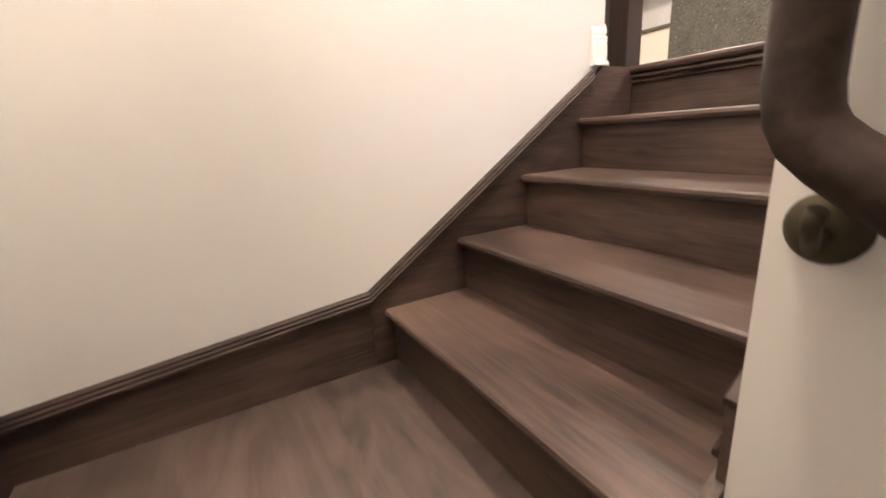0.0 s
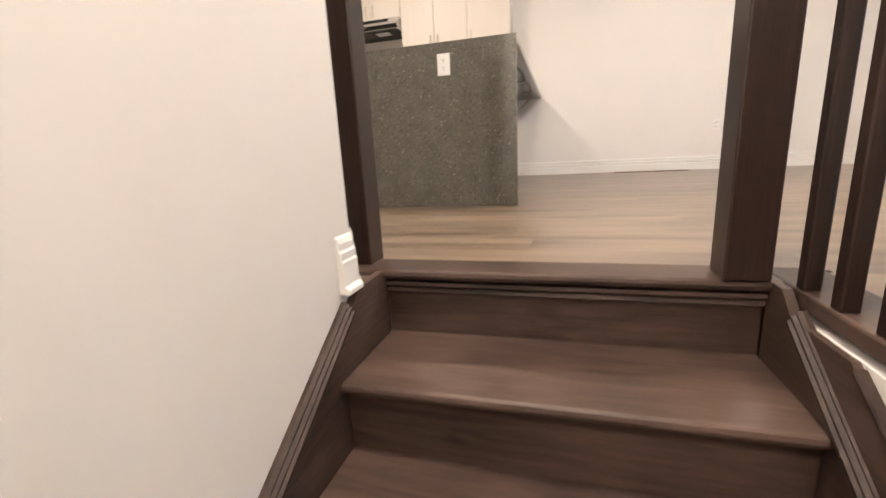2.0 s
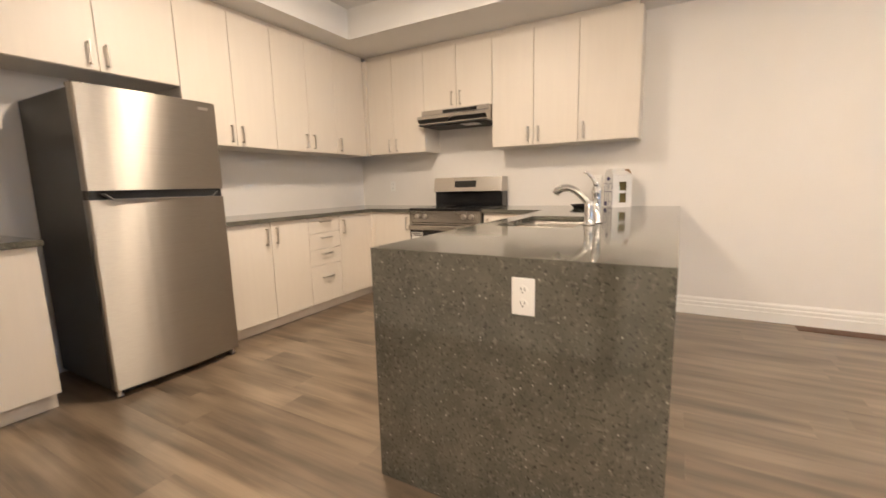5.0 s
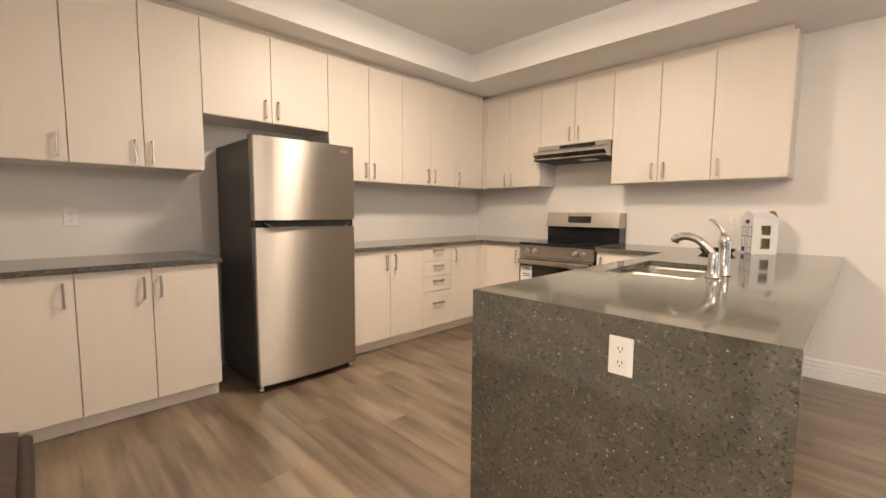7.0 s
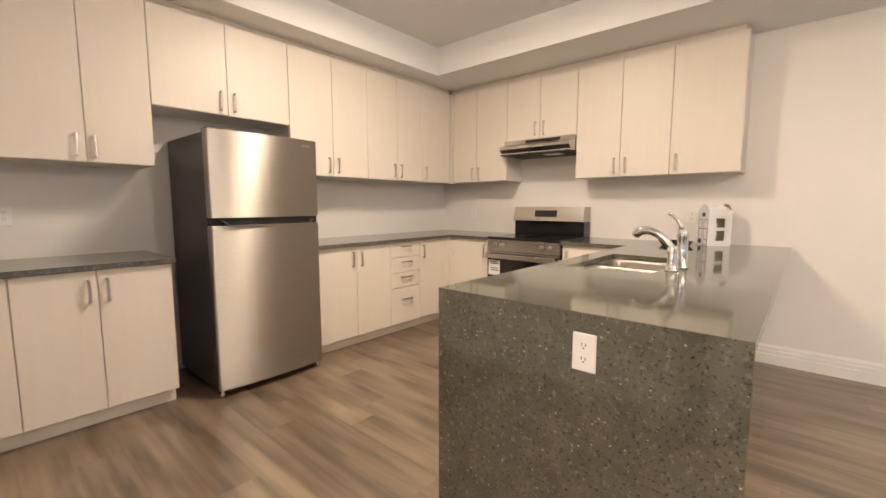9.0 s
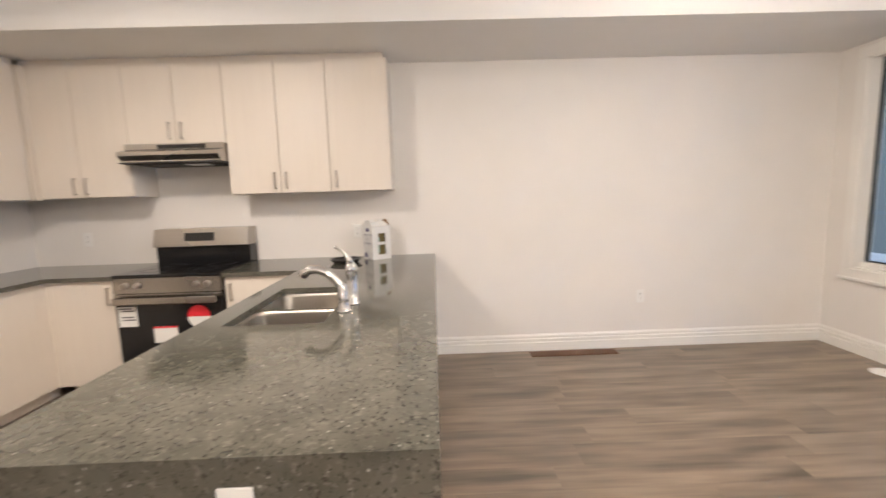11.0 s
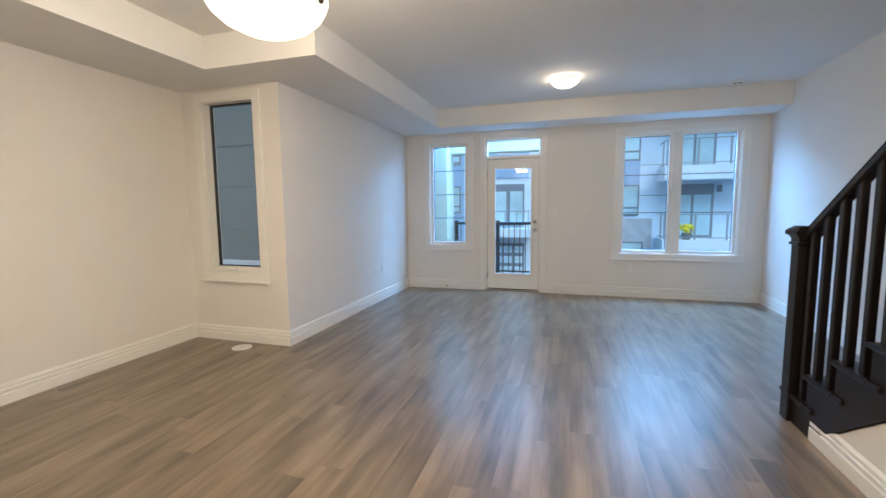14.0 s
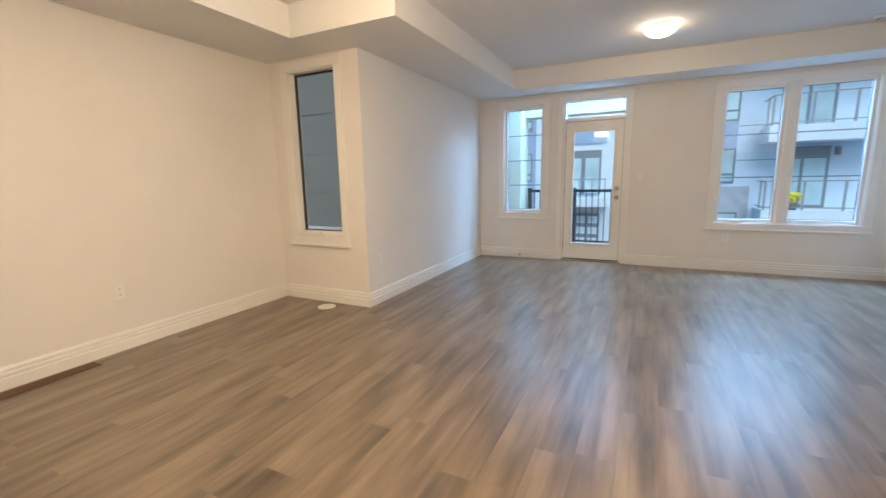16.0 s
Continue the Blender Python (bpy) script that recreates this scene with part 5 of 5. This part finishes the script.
part("grille", box(-2.72, -2.70, f0 + 0.02, f1 - 0.02, 0.008, 0.045), "rubber", fr)
for yy in (f0 + 0.03, f1 - 0.03):
    part("foot", lathe([(0.0, 0.0), (0.018, 0.0), (0.018, 0.015), (0.010, 0.02), (0.010, 0.036)], 12, None, (-2.68, yy, 0.0)), "nickel", fr)
part("hinge_cover", box(-2.74, -2.66, f0 + 0.01, f0 + 0.06, 1.669, 1.690, 0.004), "rubber", fr)

# ---- lamps ----
dl = thing("dining_lamp", "lit alabaster glass bowl lamp hung from the ceiling", "ceiling lamp", "", (LAMP_DINING[0], LAMP_DINING[1], 0))
part("bowl", lathe([(r * 1.035, 2.240 - (2.226 - z) * 0.84) for r, z in [(0.0, 2.045), (0.06, 2.05), (0.12, 2.068), (0.18, 2.105), (0.22, 2.15), (0.245, 2.205), (0.25, 2.225), (0.245, 2.226), (0.238, 2.205), (0.213, 2.155), (0.174, 2.112), (0.118, 2.076), (0.06, 2.058), (0.0, 2.053)]], 40), "bowl_lit", dl, "glowing cream glass bowl").visible_shadow = False
part("canopy", lathe([(0.0, 2.73), (0.05, 2.735), (0.07, 2.755), (0.072, 2.769), (0.0, 2.769)], 24), "nickel", dl)
part("stem", tube([(0, 0, 2.42), (0, 0, 2.74)], 0.008, 10), "nickel", dl)
for a in (35, 155, 275):
    c, s = math.cos(radians(a)), math.sin(radians(a))
    part("arm", tube([(0, 0, 2.43), (0.10 * c, 0.10 * s, 2.36), (0.20 * c, 0.20 * s, 2.27), (0.249 * c, 0.249 * s, 2.225)], 0.006, 8), "nickel", dl)
    part("clip", box(0.254 * c - 0.010, 0.254 * c + 0.010, 0.254 * s - 0.010, 0.254 * s + 0.010, 2.190, 2.225, 0.004), "bronze", dl)
# the hall and landing fixtures are added around their fill lights, out of view
for nm, (x, y, z), lab_ in (("living_lamp", LAMP_LIVING, "lit frosted glass flush ceiling lamp in the living room"), ("kitchen_lamp", LAMP_KITCHEN, "lit frosted glass flush ceiling lamp above the kitchen"), ("hall_fill_lamp", LAMP_HALL_FILL, "added frosted glass fill lamp above the stairs, out of view"), ("landing_fill_lamp", LAMP_LANDING_FILL, "added frosted glass fill lamp above the stair landing, out of view")):
    fl = thing("ceiling_lamp", lab_, "ceiling lamp", "flush ceiling lamps", (x, y, z))
    if nm == "living_lamp":
        fl.scale = (0.76, 0.76, 0.76)
    part("pan", lathe([(0.0, -0.002), (0.165, -0.002), (0.17, -0.02), (0.165, -0.035), (0.0, -0.035)], 32), "nickel", fl)
    b_ = part("glass_bowl", lathe([(0.205, -0.040), (0.20, -0.060), (0.17, -0.095), (0.12, -0.125), (0.06, -0.140), (0.0, -0.144)], 36), "bowl_lit_far", fl, "glowing frosted glass bowl")
    b_.visible_shadow = False
    part("finial", lathe([(0.0, -0.165), (0.010, -0.160), (0.012, -0.150), (0.006, -0.143)], 12), "nickel", fl)
det = thing("smoke_detector", "small round white ceiling detector", "detector")
part("disc", lathe([(0.0, 2.735), (0.045, 2.737), (0.055, 2.748), (0.058, 2.7695), (0.0, 2.7695)], 24, None, (5.9, -2.75, 0)), "white", det)
part("vent_ring", lathe([(0.03, 2.7345), (0.04, 2.735), (0.04, 2.7375), (0.03, 2.737)], 20, None, (5.9, -2.75, 0)), "rubber", det)

# ---- outside ----
setting("ground", box(-400, 400, -400, 400, -6.2, -6.0), "asphalt", "dark asphalt ground of the courtyard", "ground")
# out of view; added so that the sun stays off the balcony pier and beam
setting("wall_upper_shade", box(XF, XF + T, YR - T, YB + T, H + 0.201, 6.2), "stucco", "unseen stucco upper wall, added to shade the balcony", "wall")
beam = thing("balcony_beam", "cream stucco beam above the balcony front", "beam")
part("beam", box(8.10, 8.40, -1.10, 1.335, 2.37, 2.76, 0.01), "cream", beam)
part("column", box(8.12, 8.38, -1.26, -1.105, -6.0, 2.76, 0.01), "cream", beam)
bal = thing("balcony", "concrete balcony slab outside the glass door", "balcony")
part("slab", box(XF + T + 0.002, 8.30, -1.0, 1.95, -0.30, -0.06), "concrete", bal)
rail = thing("balcony_railing", "black metal balcony railing with thin bars", "railing")
RX = 8.17
part("top_rail", box(RX - 0.025, RX + 0.025, -0.98, 1.28, 0.99, 1.04, 0.005), "black_metal", rail)
part("bottom_rail", box(RX - 0.015, RX + 0.015, -0.98, 1.28, 0.07, 0.10), "black_metal", rail)
for y in (1.25, 0.42, -0.95):
    part("post", box(RX - 0.035, RX + 0.035, y - 0.035, y + 0.035, -0.06, 1.07, 0.004), "black_metal", rail)
    part("post_foot", box(RX - 0.06, RX + 0.06, y - 0.06, y + 0.06, -0.06, 0.0, 0.008), "black_metal", rail)
for k in range(20):
    y = 1.16 - k * 0.106
    if abs(y - 0.42) > 0.05:
        part("bar", box(RX - 0.007, RX + 0.007, y - 0.007, y + 0.007, 0.085, 1.0), "black_metal", rail)
col = thing("balcony_pier", "cream stucco pier at the balcony side", "pier")
part("shaft", box(7.80, 8.30, 1.34, 1.96, -6.0, 3.4), "cream", col)
part("ledge", box(7.75, 8.35, 1.29, 2.0, 3.4, 3.5), "cream", col)
neigh = thing("neighbour_wall", "grey sided neighbouring wall outside the side window", "building")
part("wall", box(6.4, 6.6, 1.9, 6.5, -6.0, 6.0), "grey_wall", neigh)
part("ledge", box(4.6, 6.4, 2.2, 6.4, 0.25, 0.40), "concrete", neigh)

bld = thing("courtyard_building", "pale stucco apartment building across the courtyard", "building")
BX = 20.5


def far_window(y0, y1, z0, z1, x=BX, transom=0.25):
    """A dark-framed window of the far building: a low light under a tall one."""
    w = part("window", box(x - 0.06, x - 0.03, y0, y1, z0, z1), "hazed_frame", bld)
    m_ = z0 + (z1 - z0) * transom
    part("pane", box(x - 0.07, x - 0.061, y0 + 0.07, y1 - 0.07, z0 + 0.07, m_ - 0.04), "hazed_glass", w)
    part("pane", box(x - 0.07, x - 0.061, y0 + 0.07, y1 - 0.07, m_ + 0.04, z1 - 0.07), "hazed_glass", w)


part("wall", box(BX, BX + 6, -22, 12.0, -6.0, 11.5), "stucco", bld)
part("parapet", box(BX - 0.15, BX + 6.1, -22.1, 12.1, 11.5, 11.8), "hazed_frame", bld)
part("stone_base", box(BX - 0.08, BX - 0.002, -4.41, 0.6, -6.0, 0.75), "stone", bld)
part("blue_panel", box(BX - 0.05, BX - 0.002, -3.86, -2.14, 2.24, 3.29), "blue_panel", bld)
part("blue_panel", box(BX - 0.05, BX - 0.002, 4.14, 4.95, -2.2, 7.5), "blue_panel", bld)
part("blue_panel", box(BX - 0.05, BX - 0.002, 0.97, 2.83, 2.71, 3.89), "blue_panel", bld)
far_window(-3.86, -2.14, 0.88, 2.24)
far_window(-3.86, -2.14, 3.29, 4.89)
far_window(-4.07, -2.14, -1.46, -0.29, BX - 0.08)
far_window(4.3, 4.87, 1.03, 2.36)
far_window(4.3, 4.87, 3.39, 3.89)
part("joint", box(BX - 0.004, BX - 0.001, -5.5, -3.88, 3.08, 3.11), "hazed_frame", bld)
part("joint", box(BX - 0.004, BX - 0.001, -5.5, -3.88, 1.75, 1.78), "hazed_frame", bld)
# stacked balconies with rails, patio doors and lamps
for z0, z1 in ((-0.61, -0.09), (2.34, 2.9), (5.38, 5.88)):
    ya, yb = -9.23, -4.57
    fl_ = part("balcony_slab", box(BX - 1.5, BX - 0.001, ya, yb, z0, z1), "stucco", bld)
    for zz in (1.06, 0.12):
        part("rail", box(BX - 1.45, BX - 1.41, ya + 0.05, yb - 0.05, z1 + zz - 0.04, z1 + zz), "hazed_rail", fl_)
        part("rail", box(BX - 1.40, BX - 0.05, yb - 0.09, yb - 0.05, z1 + zz - 0.04, z1 + zz), "hazed_rail", fl_)
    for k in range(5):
        part("rail_post", box(BX - 1.46, BX - 1.40, yb - 0.10 - k * 1.12, yb - 0.04 - k * 1.12, z1, z1 + 1.06), "hazed_rail", fl_)
    part("rail_post", box(BX - 0.75, BX - 0.69, yb - 0.10, yb - 0.04, z1, z1 + 1.06), "hazed_rail", fl_)
    dw = part("patio_door", box(BX - 0.06, BX - 0.002, -6.75, -5.19, z1 + 0.01, z1 + 2.30), "hazed_frame", bld)
    part("pane", box(BX - 0.075, BX - 0.061, -5.94 + 0.04, -5.28, z1 + 0.12, z1 + 1.85), "hazed_glass", dw)
    part("pane", box(BX - 0.075, BX - 0.061, -6.65, -6.0, z1 + 0.12, z1 + 1.85), "hazed_glass", dw)
    part("wall_lamp", box(BX - 0.16, BX - 0.002, -7.02, -6.87, z1 + 1.95, z1 + 2.25), "hazed_frame", bld)
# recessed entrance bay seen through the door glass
ed = part("entrance", box(BX - 0.10, BX - 0.002, 1.17, 2.66, 0.41, 2.41), "hazed_frame", bld)
part("pane", box(BX - 0.12, BX - 0.101, 1.24, 1.84, 0.47, 2.06), "hazed_glass", ed)
part("pane", box(BX - 0.12, BX - 0.101, 2.02, 2.61, 0.47, 2.06), "hazed_glass", ed)
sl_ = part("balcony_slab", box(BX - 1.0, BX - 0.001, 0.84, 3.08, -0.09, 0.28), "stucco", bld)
part("rail", box(BX - 0.98, BX - 0.94, 0.84, 3.08, 1.09, 1.14), "hazed_rail", sl_)
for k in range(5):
    part("rail_post", box(BX - 0.98, BX - 0.94, 0.87 + k * 0.53, 0.87 + 0.04 + k * 0.53, 0.28, 1.12), "hazed_rail", sl_)
gd = part("garage_door", box(BX - 0.10, BX - 0.002, 1.15, 2.71, -2.2, -0.44), "hazed_frame", bld)
for r in range(3):
    for c in range(3):
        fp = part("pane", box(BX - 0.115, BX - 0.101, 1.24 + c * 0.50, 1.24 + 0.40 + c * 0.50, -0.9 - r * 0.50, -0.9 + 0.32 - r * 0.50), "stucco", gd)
        part("pane", box(BX - 0.125, BX - 0.1155, 1.24 + 0.06 + c * 0.50, 1.24 + 0.34 + c * 0.50, -0.9 + 0.06 - r * 0.50, -0.9 + 0.26 - r * 0.50), "hazed_glass", fp)
pot = thing("flower_pot", "pot of bright yellow flowers on the far balcony", "flower pot")
px, py, pz = BX - 1.15, -5.52, -0.09
part("pot", lathe([(0.0, 0.0), (0.15, 0.0), (0.19, 0.28), (0.0, 0.28)], 14, None, (px, py, pz)), "grey_wall", pot)
bm = bmesh.new()
rnd = random.Random(3)
for k in range(80):
    a, r, h_ = rnd.uniform(0, 6.28), rnd.uniform(0, 0.28), rnd.uniform(0.28, 0.62)
    bmesh.ops.create_icosphere(bm, subdivisions=1, radius=rnd.uniform(0.03, 0.06), matrix=Matrix.Translation((px + r * math.cos(a), py + r * math.sin(a), pz + h_)))
part("blossoms", bm, "yellow", pot, "bright yellow blossoms")

# ---- floor planks, laid last ----
PW, PL = 0.180, 1.22
rnd = random.Random(11)
shared = {}


def plank_mesh(l_, w_):
    key = (round(l_, 3), round(w_, 3))
    if key not in shared:
        bm = box(-l_ / 2 + 0.0001, l_ / 2 - 0.0001, -w_ / 2 + 0.0001, w_ / 2 - 0.0001, -0.009, 0.0, 0.0)
        shared[key] = mesh_of("plank", bm, "plank")
    return shared[key]


def lay(x0, x1, y0, y1):
    if x1 - x0 < 0.03 or y1 - y0 < 0.01:
        return
    ob = new("plank", plank_mesh(x1 - x0, y1 - y0))
    ob.location = ((x0 + x1) / 2, (y0 + y1) / 2, 0)
    ob.parent = floor


SOLID = [(XS - 0.101, XE + 0.126, YR, YT + 0.126), (XE + 0.126, 3.165, YR, -2.255), (XL, XS - 0.101, YR, YK), (XA, XF, YC, YB)]


def clear_of(rects, holes):
    """What is left of upright rectangles (x0, x1, y0, y1) once the holes are taken out."""
    for hx0, hx1, hy0, hy1 in holes:
        left = []
        for x0, x1, y0, y1 in rects:
            if x1 <= hx0 or x0 >= hx1 or y1 <= hy0 or y0 >= hy1:
                left.append((x0, x1, y0, y1))
                continue
            if y1 > hy1:
                left.append((x0, x1, hy1, y1))
            if y0 < hy0:
                left.append((x0, x1, y0, hy0))
            m0, m1 = max(y0, hy0), min(y1, hy1)
            if x0 < hx0:
                left.append((x0, hx0, m0, m1))
            if x1 > hx1:
                left.append((hx1, x1, m0, m1))
        rects = left
    return rects


y = YB
while y > YR + 0.001:
    lo = max(y - PW, YR)
    x = XL - rnd.uniform(0.1, PL - 0.1)
    while x < XF:
        for r in clear_of([(max(x, XL), min(x + PL, XF), lo, y)], SOLID):
            lay(*r)
        x += PL
    y -= PW
